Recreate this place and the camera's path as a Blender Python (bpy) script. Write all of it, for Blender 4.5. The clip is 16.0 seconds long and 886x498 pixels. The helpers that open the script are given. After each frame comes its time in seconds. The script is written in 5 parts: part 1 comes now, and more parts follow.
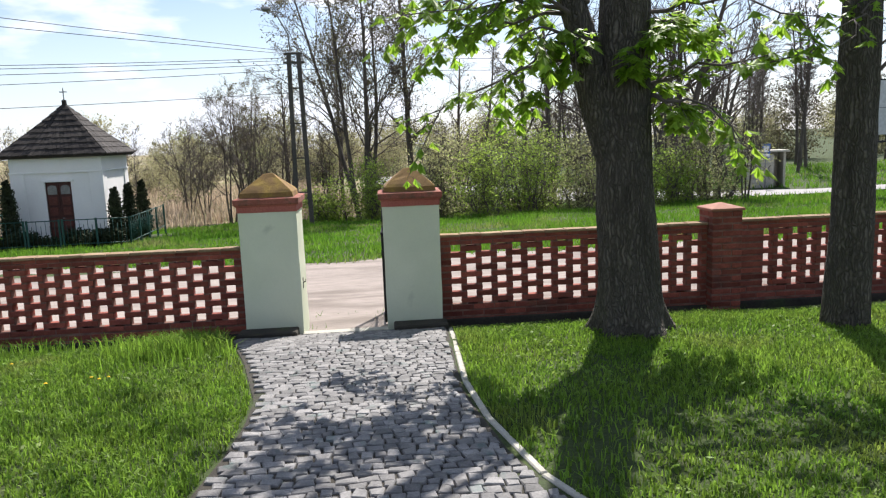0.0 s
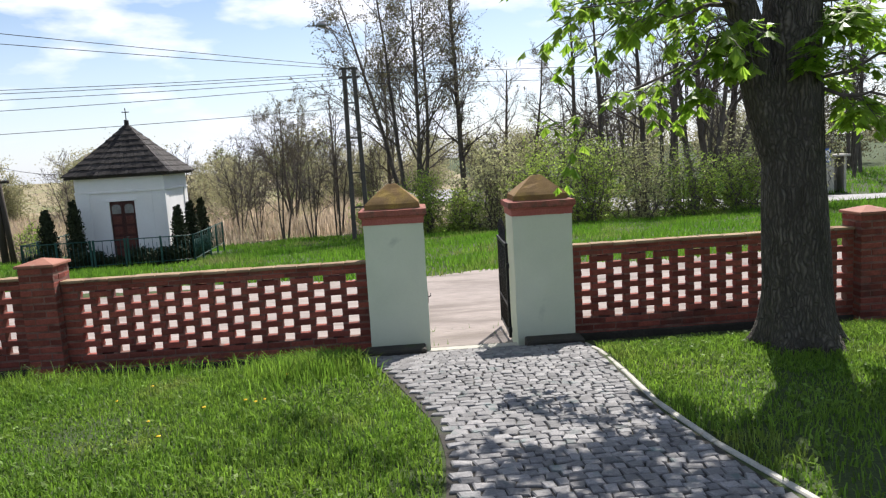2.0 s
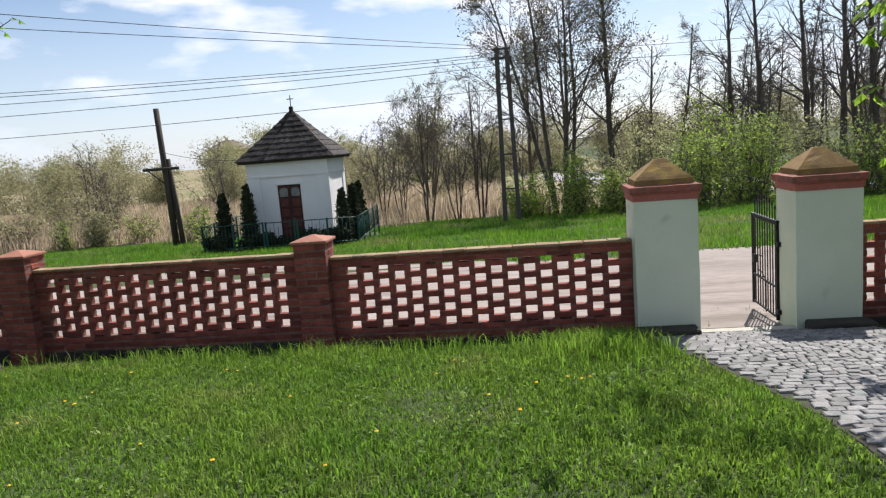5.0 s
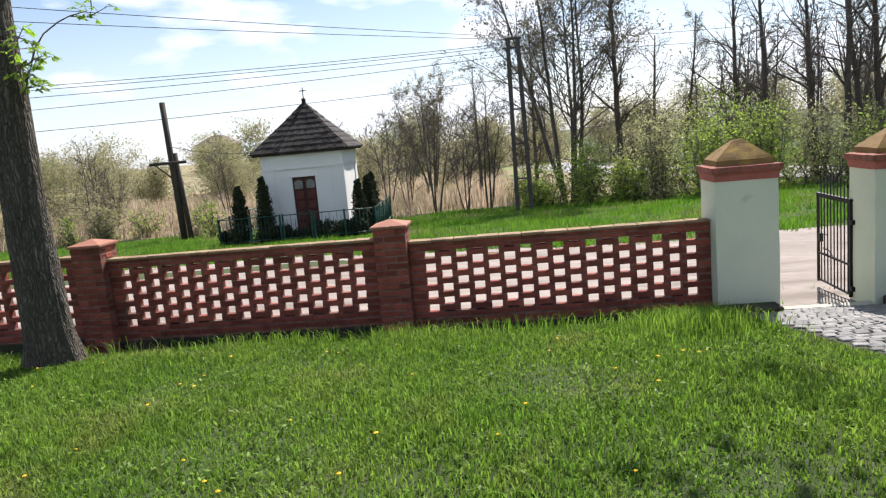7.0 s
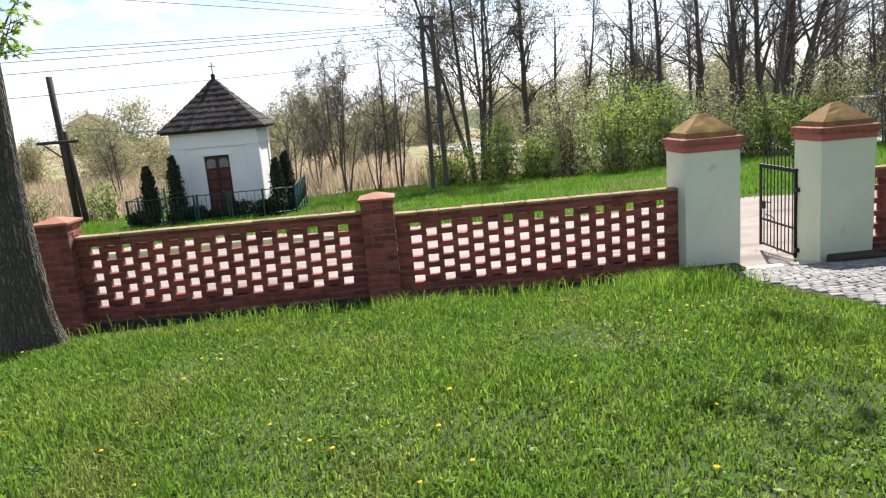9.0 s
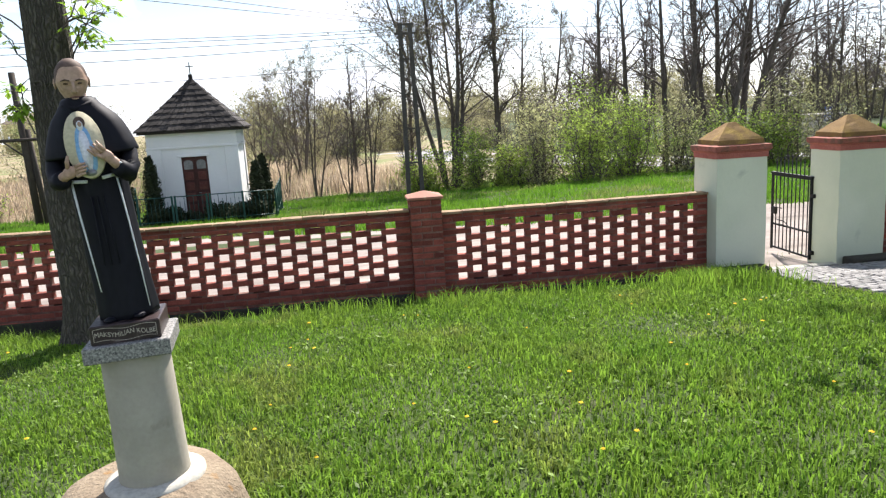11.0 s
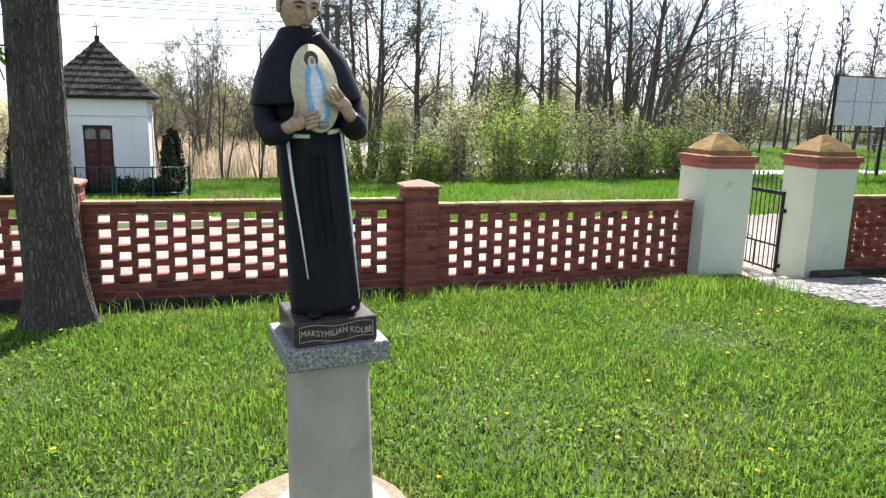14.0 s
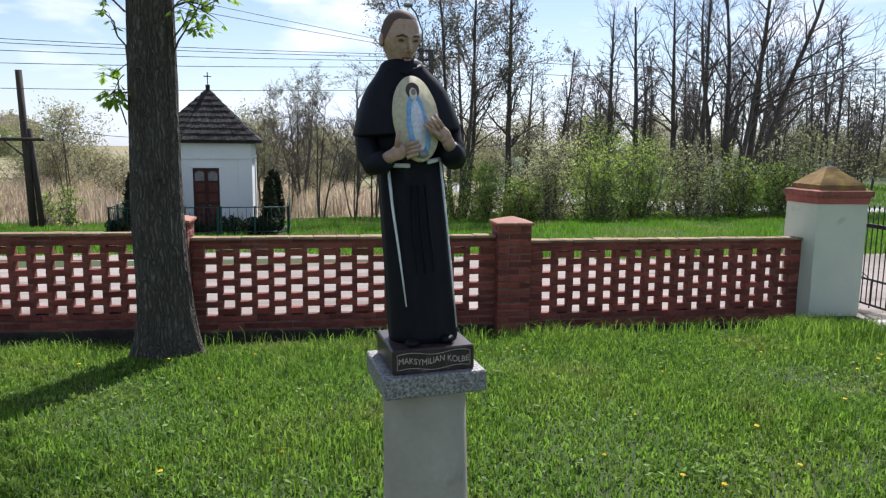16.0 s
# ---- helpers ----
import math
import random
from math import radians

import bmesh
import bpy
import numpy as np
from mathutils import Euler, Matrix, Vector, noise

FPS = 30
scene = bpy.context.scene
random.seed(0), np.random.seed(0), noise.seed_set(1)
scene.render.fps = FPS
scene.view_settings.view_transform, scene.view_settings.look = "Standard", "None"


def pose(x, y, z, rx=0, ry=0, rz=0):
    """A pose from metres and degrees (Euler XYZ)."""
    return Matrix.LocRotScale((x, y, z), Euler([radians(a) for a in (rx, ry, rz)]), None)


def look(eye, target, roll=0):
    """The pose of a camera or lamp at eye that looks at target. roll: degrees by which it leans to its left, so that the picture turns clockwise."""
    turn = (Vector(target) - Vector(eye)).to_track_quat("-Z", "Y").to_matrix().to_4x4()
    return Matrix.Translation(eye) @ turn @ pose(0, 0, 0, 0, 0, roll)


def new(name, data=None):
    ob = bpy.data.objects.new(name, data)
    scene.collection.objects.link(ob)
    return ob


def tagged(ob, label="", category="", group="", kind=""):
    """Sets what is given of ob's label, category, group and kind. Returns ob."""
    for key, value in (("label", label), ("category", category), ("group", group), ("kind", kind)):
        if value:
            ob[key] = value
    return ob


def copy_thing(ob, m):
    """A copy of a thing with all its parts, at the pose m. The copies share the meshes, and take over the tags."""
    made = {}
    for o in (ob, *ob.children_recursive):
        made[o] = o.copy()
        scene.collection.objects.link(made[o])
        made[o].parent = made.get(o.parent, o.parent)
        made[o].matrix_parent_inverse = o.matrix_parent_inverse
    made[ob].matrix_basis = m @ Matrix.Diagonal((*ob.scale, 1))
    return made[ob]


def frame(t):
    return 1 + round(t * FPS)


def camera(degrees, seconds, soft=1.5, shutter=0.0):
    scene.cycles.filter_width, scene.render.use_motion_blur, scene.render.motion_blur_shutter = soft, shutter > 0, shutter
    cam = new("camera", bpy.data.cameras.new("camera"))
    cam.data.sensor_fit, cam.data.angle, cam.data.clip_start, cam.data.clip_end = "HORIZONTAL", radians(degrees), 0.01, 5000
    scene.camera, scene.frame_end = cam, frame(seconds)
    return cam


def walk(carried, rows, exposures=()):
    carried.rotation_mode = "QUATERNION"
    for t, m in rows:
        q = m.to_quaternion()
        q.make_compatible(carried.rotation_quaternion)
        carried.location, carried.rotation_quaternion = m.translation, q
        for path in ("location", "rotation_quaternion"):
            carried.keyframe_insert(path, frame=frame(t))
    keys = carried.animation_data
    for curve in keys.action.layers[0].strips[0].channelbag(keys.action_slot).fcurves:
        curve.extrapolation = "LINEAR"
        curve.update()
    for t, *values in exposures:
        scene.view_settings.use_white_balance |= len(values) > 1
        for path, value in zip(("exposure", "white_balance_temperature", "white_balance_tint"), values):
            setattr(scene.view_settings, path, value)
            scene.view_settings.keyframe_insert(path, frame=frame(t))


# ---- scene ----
cam = camera(63.4, 16.0, 1.25)
METRES, EYE, TILT, LEAN, TURN = 7.7, 1.582, 0.0, -1.15, -4.35
ROWS = [
    (0.0, 0.0, 0.0, 0.0, -0.51, -8.79, 3.3),
    (0.5, -0.0261, 0.0219, -0.0001, -5.95, -7.61, 4.23),
    (1.0, -0.0567, 0.0366, -0.0017, -4.38, -7.29, 3.91),
    (1.5, -0.0979, 0.0432, 0.0002, -2.5, -7.56, 5.77),
    (2.0, -0.14, 0.0469, -0.0006, 1.84, -7.54, 4.59),
    (2.5, -0.1775, 0.0501, 0.0018, 6.15, -6.66, 4.39),
    (3.0, -0.2175, 0.0455, 0.0023, 9.44, -7.58, 4.91),
    (3.5, -0.25, 0.044, 0.0022, 12.05, -7.55, 2.67),
    (4.0, -0.2871, 0.0458, 0.0043, 12.75, -7.21, 3.97),
    (6.5, -0.4409, 0.0166, 0.0097, 7.87, -9.75, 7.55),
    (7.0, -0.4762, 0.0046, 0.0083, 9.64, -8.73, 6.25),
    (7.5, -0.5093, 0.0019, 0.0102, 6.14, -9.26, 6.19),
    (8.0, -0.5436, -0.0115, 0.0095, 3.81, -10.61, 6.02),
    (10.5, -0.7221, -0.0553, 0.0182, -2.26, -11.45, 5.59),
    (11.0, -0.7597, -0.0637, 0.0162, -3.2, -10.86, 4.51),
    (11.5, -0.7893, -0.0659, 0.0199, -6.74, -11.18, 1.44),
    (12.0, -0.8171, -0.0575, 0.0197, -11.03, -9.4, 2.38),
    (12.5, -0.8404, -0.047, 0.0169, -10.24, -10.51, -0.31),
    (13.0, -0.8678, -0.0344, 0.016, -13.21, -9.92, -1.45),
    (13.5, -0.8889, -0.0117, 0.0123, -9.5, -13.47, 0.66),
    (14.0, -0.908, 0.0102, 0.01, -11.46, -11.61, -0.36),
    (14.5, -0.9115, 0.0106, 0.0120, -9.84, -8.90, 0.5),
    (15.0, -0.9134, 0.0081, 0.0174, -9.1, -3.98, 1.49),
    (15.5, -0.9146, 0.0074, 0.0166, -4.97, -1.97, 1.25),
    (16.0, -0.9107, 0.0111, 0.0059, -4.31, -8.45, 0.54),
]
walk(cam, [(t, pose(0, 0, EYE, TILT, LEAN, TURN) @ pose(METRES * x, METRES * y, METRES * z, 90 + pitch, roll, yaw)) for t, x, y, z, yaw, pitch, roll in ROWS],
     exposures=[(0.0, 0.87, 6330, 14), (0.5, 1.08, 6330, 14), (1.0, 1.01, 6330, 14), (2.0, 0.76, 6280, 14), (4.0, 0.58, 6280, 14), (6.5, 0.81, 6330, 14), (8.0, 1.04, 6430, 14), (10.5, 1.18, 6430, 14), (12.0, 1.31, 6330, 14), (13.0, 1.22, 6380, 14), (13.5, 1.44, 6380, 14), (14.0, 1.45, 6330, 14), (14.6, 1.38, 6280, 14), (15.0, 0.88, 6080, 14), (15.5, 0.58, 5930, 14), (16.0, 0.68, 5930, 14)])

# ---- world, sun ----
world = bpy.data.worlds.new("sky")
scene.world = world
world.use_nodes = True
wn, wl = world.node_tree.nodes, world.node_tree.links
sky = wn.new("ShaderNodeTexSky")
sky.sky_type, sky.sun_disc = "NISHITA", False
sky.sun_elevation, sky.sun_rotation = radians(48), radians(21.8)
sky.air_density, sky.dust_density, sky.altitude = 1.0, 0.5, 100
wco = wn.new("ShaderNodeTexCoord")
wmap = wn.new("ShaderNodeMapping")
wmap.inputs["Scale"].default_value = (1.0, 1.0, 3.2)
wnoise = wn.new("ShaderNodeTexNoise")
wnoise.inputs["Scale"].default_value, wnoise.inputs["Detail"].default_value, wnoise.inputs["Roughness"].default_value = 6.5, 9, 0.5
wramp = wn.new("ShaderNodeValToRGB")
wramp.color_ramp.elements[0].position, wramp.color_ramp.elements[1].position = 0.50, 0.66
wmix = wn.new("ShaderNodeMix")
wmix.data_type = "RGBA"
wmix.inputs["B"].default_value = (9.6, 9.8, 10.1, 1)
wl.new(wco.outputs["Generated"], wmap.inputs["Vector"])
wl.new(wmap.outputs["Vector"], wnoise.inputs["Vector"])
wl.new(wnoise.outputs["Fac"], wramp.inputs["Fac"])
wl.new(wramp.outputs["Color"], wmix.inputs["Factor"])
wl.new(sky.outputs["Color"], wmix.inputs["A"])
wsep = wn.new("ShaderNodeSeparateXYZ")
wl.new(wco.outputs["Generated"], wsep.inputs[0])
whaze = wn.new("ShaderNodeMapRange")
whaze.inputs["From Min"].default_value, whaze.inputs["From Max"].default_value = 0.22, 0.0
whaze.inputs["To Max"].default_value = 0.6
wl.new(wsep.outputs["Z"], whaze.inputs["Value"])
wair = wn.new("ShaderNodeMix")
wair.data_type = "RGBA"
wair.inputs["B"].default_value = (7.3, 8.2, 9.5, 1)
wl.new(whaze.outputs["Result"], wair.inputs["Factor"])
wl.new(wmix.outputs["Result"], wair.inputs["A"])
wl.new(wair.outputs["Result"], wn["Background"].inputs["Color"])
wn["Background"].inputs["Strength"].default_value = 0.075
sun = new("sun", bpy.data.lights.new("sun", "SUN"))
sun.data.energy, sun.data.angle, sun.data.color = 5.0, radians(0.55), (1.0, 0.95, 0.86)
sun.matrix_world = look((4, 10, 12), (0, 0, 0))

rng = np.random.default_rng(7)


# ---- materials ----
def mat(name, a, b, scale=6.0, fine=60.0, rough=0.85, bump=0.3, depth=0.01, metal=0.0, vary=0.0, stretch=(1, 1, 1), third=None, third_scale=2.0, third_at=0.6, spec=0.3, translucent=0.0, speck=0.5, crack=0.0):
    m = bpy.data.materials.new(name)
    m.use_nodes = True
    n, l = m.node_tree.nodes, m.node_tree.links
    bsdf, out = n["Principled BSDF"], n["Material Output"]
    geo = n.new("ShaderNodeNewGeometry")
    mp = n.new("ShaderNodeMapping")
    mp.inputs["Scale"].default_value = stretch
    l.new(geo.outputs["Position"], mp.inputs["Vector"])

    def noise_of(s, d):
        t = n.new("ShaderNodeTexNoise")
        t.inputs["Scale"].default_value, t.inputs["Detail"].default_value = s, d
        l.new(mp.outputs["Vector"], t.inputs["Vector"])
        return t.outputs["Fac"]

    def ramp_of(fac, lo, hi):
        r = n.new("ShaderNodeMapRange")
        r.inputs["From Min"].default_value, r.inputs["From Max"].default_value = lo, hi
        l.new(fac, r.inputs["Value"])
        return r.outputs["Result"]

    def mix_of(fac, ca, cb, mode="MIX"):
        x = n.new("ShaderNodeMix")
        x.data_type, x.blend_type = "RGBA", mode
        for sock, v in ((x.inputs["Factor"], fac), (x.inputs["A"], ca), (x.inputs["B"], cb)):
            if isinstance(v, tuple):
                sock.default_value = (*v, 1)
            elif isinstance(v, float):
                sock.default_value = v
            else:
                l.new(v, sock)
        return x.outputs["Result"]

    big, small = noise_of(scale, 4), noise_of(fine, 5)
    col = mix_of(ramp_of(big, 0.3, 0.7), a, b)
    if third:
        col = mix_of(ramp_of(noise_of(third_scale, 6), third_at, third_at + 0.12), col, third)
    dark = tuple(c * 0.6 for c in a)
    col = mix_of(ramp_of(small, 0.62, 0.3), col, mix_of(float(speck), col, dark))
    if vary:
        info = n.new("ShaderNodeObjectInfo")
        add = n.new("ShaderNodeMath")
        add.operation = "ADD"
        l.new(info.outputs["Random"], add.inputs[0])
        l.new(geo.outputs["Random Per Island"], add.inputs[1])
        half = n.new("ShaderNodeMath")
        half.operation = "FRACT"
        l.new(add.outputs[0], half.inputs[0])
        r = n.new("ShaderNodeMapRange")
        r.inputs["To Min"].default_value, r.inputs["To Max"].default_value = 1 - vary, 1 + vary
        l.new(half.outputs[0], r.inputs["Value"])
        hsv = n.new("ShaderNodeHueSaturation")
        l.new(r.outputs["Result"], hsv.inputs["Value"])
        l.new(col, hsv.inputs["Color"])
        col = hsv.outputs["Color"]
    if crack:
        vm = n.new("ShaderNodeMapping")
        vm.inputs["Scale"].default_value = (1, 1, 0.13)
        l.new(geo.outputs["Position"], vm.inputs["Vector"])
        warp = n.new("ShaderNodeMix")
        warp.data_type, warp.blend_type = "RGBA", "LINEAR_LIGHT"
        warp.inputs["Factor"].default_value = 0.04
        wn_ = n.new("ShaderNodeTexNoise")
        wn_.inputs["Scale"].default_value = 7
        l.new(geo.outputs["Position"], wn_.inputs["Vector"])
        l.new(vm.outputs["Vector"], warp.inputs["A"])
        l.new(wn_.outputs["Color"], warp.inputs["B"])
        vo = n.new("ShaderNodeTexVoronoi")
        vo.feature = "DISTANCE_TO_EDGE"
        vo.inputs["Scale"].default_value = crack
        l.new(warp.outputs["Result"], vo.inputs["Vector"])
        groove = ramp_of(vo.outputs["Distance"], -0.05, 0.40)
        col = mix_of(groove, tuple(c * 0.35 for c in a), col)
        addh = n.new("ShaderNodeMath")
        addh.operation = "ADD"
        l.new(groove, addh.inputs[0])
        l.new(small, addh.inputs[1])
        small = addh.outputs[0]
    l.new(col, bsdf.inputs["Base Color"])
    bsdf.inputs["Roughness"].default_value, bsdf.inputs["Metallic"].default_value = rough, metal
    bsdf.inputs["Specular IOR Level"].default_value = spec
    if bump:
        bn = n.new("ShaderNodeBump")
        bn.inputs["Strength"].default_value, bn.inputs["Distance"].default_value = bump, depth
        l.new(small, bn.inputs["Height"])
        l.new(bn.outputs["Normal"], bsdf.inputs["Normal"])
    if translucent:
        tr, mx = n.new("ShaderNodeBsdfTranslucent"), n.new("ShaderNodeMixShader")
        l.new(col, tr.inputs["Color"])
        mx.inputs[0].default_value = translucent
        l.new(bsdf.outputs[0], mx.inputs[1])
        l.new(tr.outputs[0], mx.inputs[2])
        l.new(mx.outputs[0], out.inputs["Surface"])
    return m


BRICK = mat("brick", (0.185, 0.047, 0.034), (0.285, 0.078, 0.052), 9, 55, 0.9, 0.5, 0.004, vary=0.34, third=(0.14, 0.06, 0.045), third_scale=3.0, third_at=0.6)
MORTAR = mat("mortar", (0.13, 0.058, 0.045), (0.27, 0.155, 0.12), 8, 90, 0.95, 0.5, 0.004)
COPING = mat("coping", (0.34, 0.25, 0.15), (0.24, 0.14, 0.08), 5, 80, 0.95, 0.6, 0.004, vary=0.15, third=(0.13, 0.08, 0.05), third_scale=4, third_at=0.58)
# footing concrete, near black because the wall-foot shadow is put into its colour
FOUND = mat("shade_dark_footing", (0.03, 0.027, 0.023), (0.06, 0.052, 0.042), 3, 40, 0.95, 0.6, 0.008, third=(0.05, 0.06, 0.03), third_scale=2, third_at=0.55)
PIERCAP = mat("pier_cap_tile", (0.38, 0.17, 0.11), (0.30, 0.12, 0.08), 5, 70, 0.8, 0.3, 0.003, third=(0.42, 0.3, 0.2), third_scale=5, third_at=0.62)
PLASTER = mat("plaster", (0.58, 0.61, 0.46), (0.64, 0.66, 0.51), 2.2, 45, 0.9, 0.2, 0.003, speck=0.06, third=(0.44, 0.47, 0.36), third_scale=3.2, third_at=0.66)
PINK = mat("pink_paint", (0.36, 0.105, 0.08), (0.42, 0.14, 0.105), 6, 60, 0.85, 0.25, 0.003, third=(0.22, 0.09, 0.06), third_scale=7, third_at=0.62)
CORNICE = mat("chipped_cornice", (0.26, 0.085, 0.06), (0.36, 0.13, 0.095), 8, 60, 0.9, 0.4, 0.004, third=(0.17, 0.09, 0.06), third_scale=9, third_at=0.5)
MOSSCAP = mat("mossy_concrete", (0.20, 0.12, 0.05), (0.28, 0.17, 0.06), 6, 70, 0.95, 0.6, 0.006, third=(0.33, 0.22, 0.05), third_scale=5, third_at=0.52)
IRON = mat("black_iron", (0.012, 0.012, 0.013), (0.02, 0.02, 0.02), 9, 80, 0.5, 0.2, 0.001, metal=0.3, third=(0.06, 0.03, 0.02), third_scale=14, third_at=0.64)
SETT = mat("granite_sett", (0.145, 0.142, 0.139), (0.255, 0.244, 0.233), 9, 70, 0.75, 0.6, 0.005, vary=0.34, third=(0.11, 0.145, 0.135), third_scale=7, third_at=0.6)
JOINT = mat("sandy_joint", (0.035, 0.032, 0.027), (0.065, 0.058, 0.045), 6, 90, 0.95, 0.6, 0.006, third=(0.06, 0.09, 0.03), third_scale=1.6, third_at=0.6)
CONCRETE = mat("concrete", (0.42, 0.40, 0.34), (0.50, 0.48, 0.42), 5, 60, 0.9, 0.35, 0.003, third=(0.30, 0.28, 0.23), third_scale=6, third_at=0.64)
COLUMN = mat("column_concrete", (0.33, 0.30, 0.24), (0.41, 0.375, 0.305), 7, 55, 0.9, 0.3, 0.003, speck=0.15, third=(0.25, 0.225, 0.175), third_scale=9, third_at=0.62)
GRANITE = mat("terrazzo", (0.07, 0.07, 0.07), (0.46, 0.44, 0.41), 130, 220, 0.6, 0.2, 0.001)
ROUGHSTONE = mat("weathered_base", (0.21, 0.16, 0.11), (0.30, 0.24, 0.165), 9, 60, 0.95, 0.9, 0.012, third=(0.30, 0.16, 0.05), third_scale=12, third_at=0.6)
SOIL = mat("lawn_soil", (0.04, 0.06, 0.018), (0.06, 0.085, 0.026), 1.5, 40, 1.0, 0.6, 0.02, third=(0.10, 0.08, 0.045), third_scale=0.9, third_at=0.62)
FIELD = mat("dead_grass_field", (0.22, 0.19, 0.10), (0.34, 0.27, 0.17), 0.12, 1.5, 1.0, 0.6, 0.05, third=(0.17, 0.20, 0.07), third_scale=0.2, third_at=0.52)
DIRT = mat("dirt_road", (0.25, 0.215, 0.19), (0.36, 0.31, 0.275), 0.7, 14, 1.0, 0.5, 0.02, third=(0.20, 0.17, 0.145), third_scale=1.1, third_at=0.55, stretch=(0.35, 1.9, 1))
# worn asphalt, base lifted to hold the sun's glare at grazing angles
ASPHALT = mat("worn_sunlit_asphalt", (0.26, 0.25, 0.25), (0.31, 0.30, 0.29), 0.5, 30, 0.8, 0.2, 0.005)
GRASS = mat("grass_blades", (0.135, 0.26, 0.027), (0.21, 0.325, 0.042), 0.9, 5, 0.65, 0, vary=0.5, third=(0.235, 0.295, 0.06), third_scale=1.3, third_at=0.55, translucent=0.5)
WEED = mat("weed_leaf", (0.13, 0.24, 0.03), (0.24, 0.33, 0.07), 2.0, 9, 0.6, 0, vary=0.4, translucent=0.4)
VERGE = mat("verge_grass", (0.10, 0.24, 0.02), (0.17, 0.31, 0.03), 0.5, 3, 0.7, 0, vary=0.3, translucent=0.5, third=(0.26, 0.27, 0.10), third_scale=0.5, third_at=0.56)
REED = mat("dry_reed", (0.39, 0.30, 0.21), (0.55, 0.45, 0.34), 0.25, 4, 0.9, 0, vary=0.45, translucent=0.5, third=(0.25, 0.26, 0.11), third_scale=0.35, third_at=0.55)
FARLEAF = mat("far_leaf", (0.30, 0.29, 0.15), (0.42, 0.39, 0.23), 0.15, 2, 0.8, 0, vary=0.3, translucent=0.5, third=(0.22, 0.28, 0.10), third_scale=0.1, third_at=0.55)
BARK = mat("bark", (0.12, 0.104, 0.082), (0.225, 0.198, 0.158), 11, 42, 0.95, 1.0, 0.03, crack=34.0, stretch=(1, 1, 0.22), third=(0.13, 0.13, 0.09), third_scale=3, third_at=0.62)
BARKFAR = mat("bark_far", (0.075, 0.062, 0.052), (0.14, 0.12, 0.10), 3, 12, 0.95, 0.5, 0.02, stretch=(1, 1, 0.3))
TWIG = mat("twig", (0.10, 0.080, 0.072), (0.175, 0.145, 0.13), 2, 14, 0.9, 0)
LEAF = mat("chestnut_leaf", (0.19, 0.35, 0.025), (0.33, 0.48, 0.06), 2.5, 14, 0.45, 0, vary=0.3, translucent=0.62, spec=0.4)
BUSHLEAF = mat("bush_leaf", (0.23, 0.35, 0.05), (0.41, 0.51, 0.115), 0.45, 4, 0.6, 0, vary=0.4, translucent=0.55)
BLOSSOM = mat("pale_bush_leaf", (0.33, 0.36, 0.15), (0.50, 0.48, 0.26), 0.7, 4, 0.7, 0, vary=0.4, translucent=0.55)
BUDS = mat("buds", (0.13, 0.11, 0.07), (0.20, 0.20, 0.10), 0.8, 4, 0.8, 0, vary=0.3, translucent=0.3)
THUJA = mat("thuja", (0.022, 0.032, 0.014), (0.05, 0.06, 0.025), 2, 18, 0.9, 0, vary=0.35)
WHITEWASH = mat("whitewash", (0.74, 0.73, 0.71), (0.80, 0.79, 0.77), 1.2, 16, 0.95, 0.3, 0.01, speck=0.06, third=(0.55, 0.53, 0.49), third_scale=1.6, third_at=0.66)
SHINGLE = mat("shingle", (0.024, 0.020, 0.018), (0.05, 0.043, 0.038), 2, 12, 0.85, 0.4, 0.01, vary=0.4)
DOORWOOD = mat("door_paint", (0.05, 0.016, 0.013), (0.085, 0.028, 0.02), 3, 20, 0.6, 0.2, 0.004)
DOORRED = mat("door_red_panel", (0.10, 0.028, 0.022), (0.15, 0.05, 0.035), 5, 30, 0.6, 0.2, 0.004)
DUSTYPANE = mat("dusty_pane", (0.16, 0.16, 0.16), (0.24, 0.24, 0.23), 3, 20, 0.25, 0.1, 0.001, spec=0.5)
GREENIRON = mat("green_fence_paint", (0.018, 0.07, 0.055), (0.03, 0.10, 0.08), 3, 20, 0.5, 0.1, 0.002)
POLEWOOD = mat("pole_wood", (0.045, 0.036, 0.03), (0.08, 0.065, 0.05), 3, 14, 0.9, 0.6, 0.01, stretch=(1, 1, 0.2))
POLECON = mat("pole_concrete", (0.07, 0.065, 0.055), (0.11, 0.10, 0.09), 2, 14, 0.9, 0.4, 0.01)
STEEL = mat("dull_steel", (0.22, 0.22, 0.23), (0.30, 0.30, 0.30), 4, 30, 0.5, 0.1, 0.001, metal=0.6)
BOARD = mat("blank_board", (0.52, 0.53, 0.55), (0.60, 0.61, 0.62), 0.8, 9, 0.6, 0.1, 0.002)
SIGNBLUE = mat("sign_blue", (0.04, 0.12, 0.40), (0.06, 0.15, 0.45), 4, 30, 0.5, 0)
SIGNWHITE = mat("sign_white", (0.75, 0.75, 0.75), (0.8, 0.8, 0.8), 4, 30, 0.5, 0)
SHELTER = mat("shelter_render", (0.46, 0.44, 0.36), (0.54, 0.51, 0.43), 1.5, 12, 0.9, 0.2, 0.004, third=(0.32, 0.32, 0.31), third_scale=2.2, third_at=0.58)
ROBE = mat("black_robe_paint", (0.007, 0.007, 0.011), (0.013, 0.013, 0.018), 7, 60, 0.62, 0.25, 0.002, third=(0.024, 0.024, 0.028), third_scale=13, third_at=0.68, stretch=(1, 1, 0.35), spec=0.16)
SKIN = mat("flesh_paint", (0.43, 0.275, 0.19), (0.51, 0.345, 0.25), 16, 90, 0.6, 0.1, 0.001, third=(0.17, 0.11, 0.08), third_scale=46, third_at=0.66)
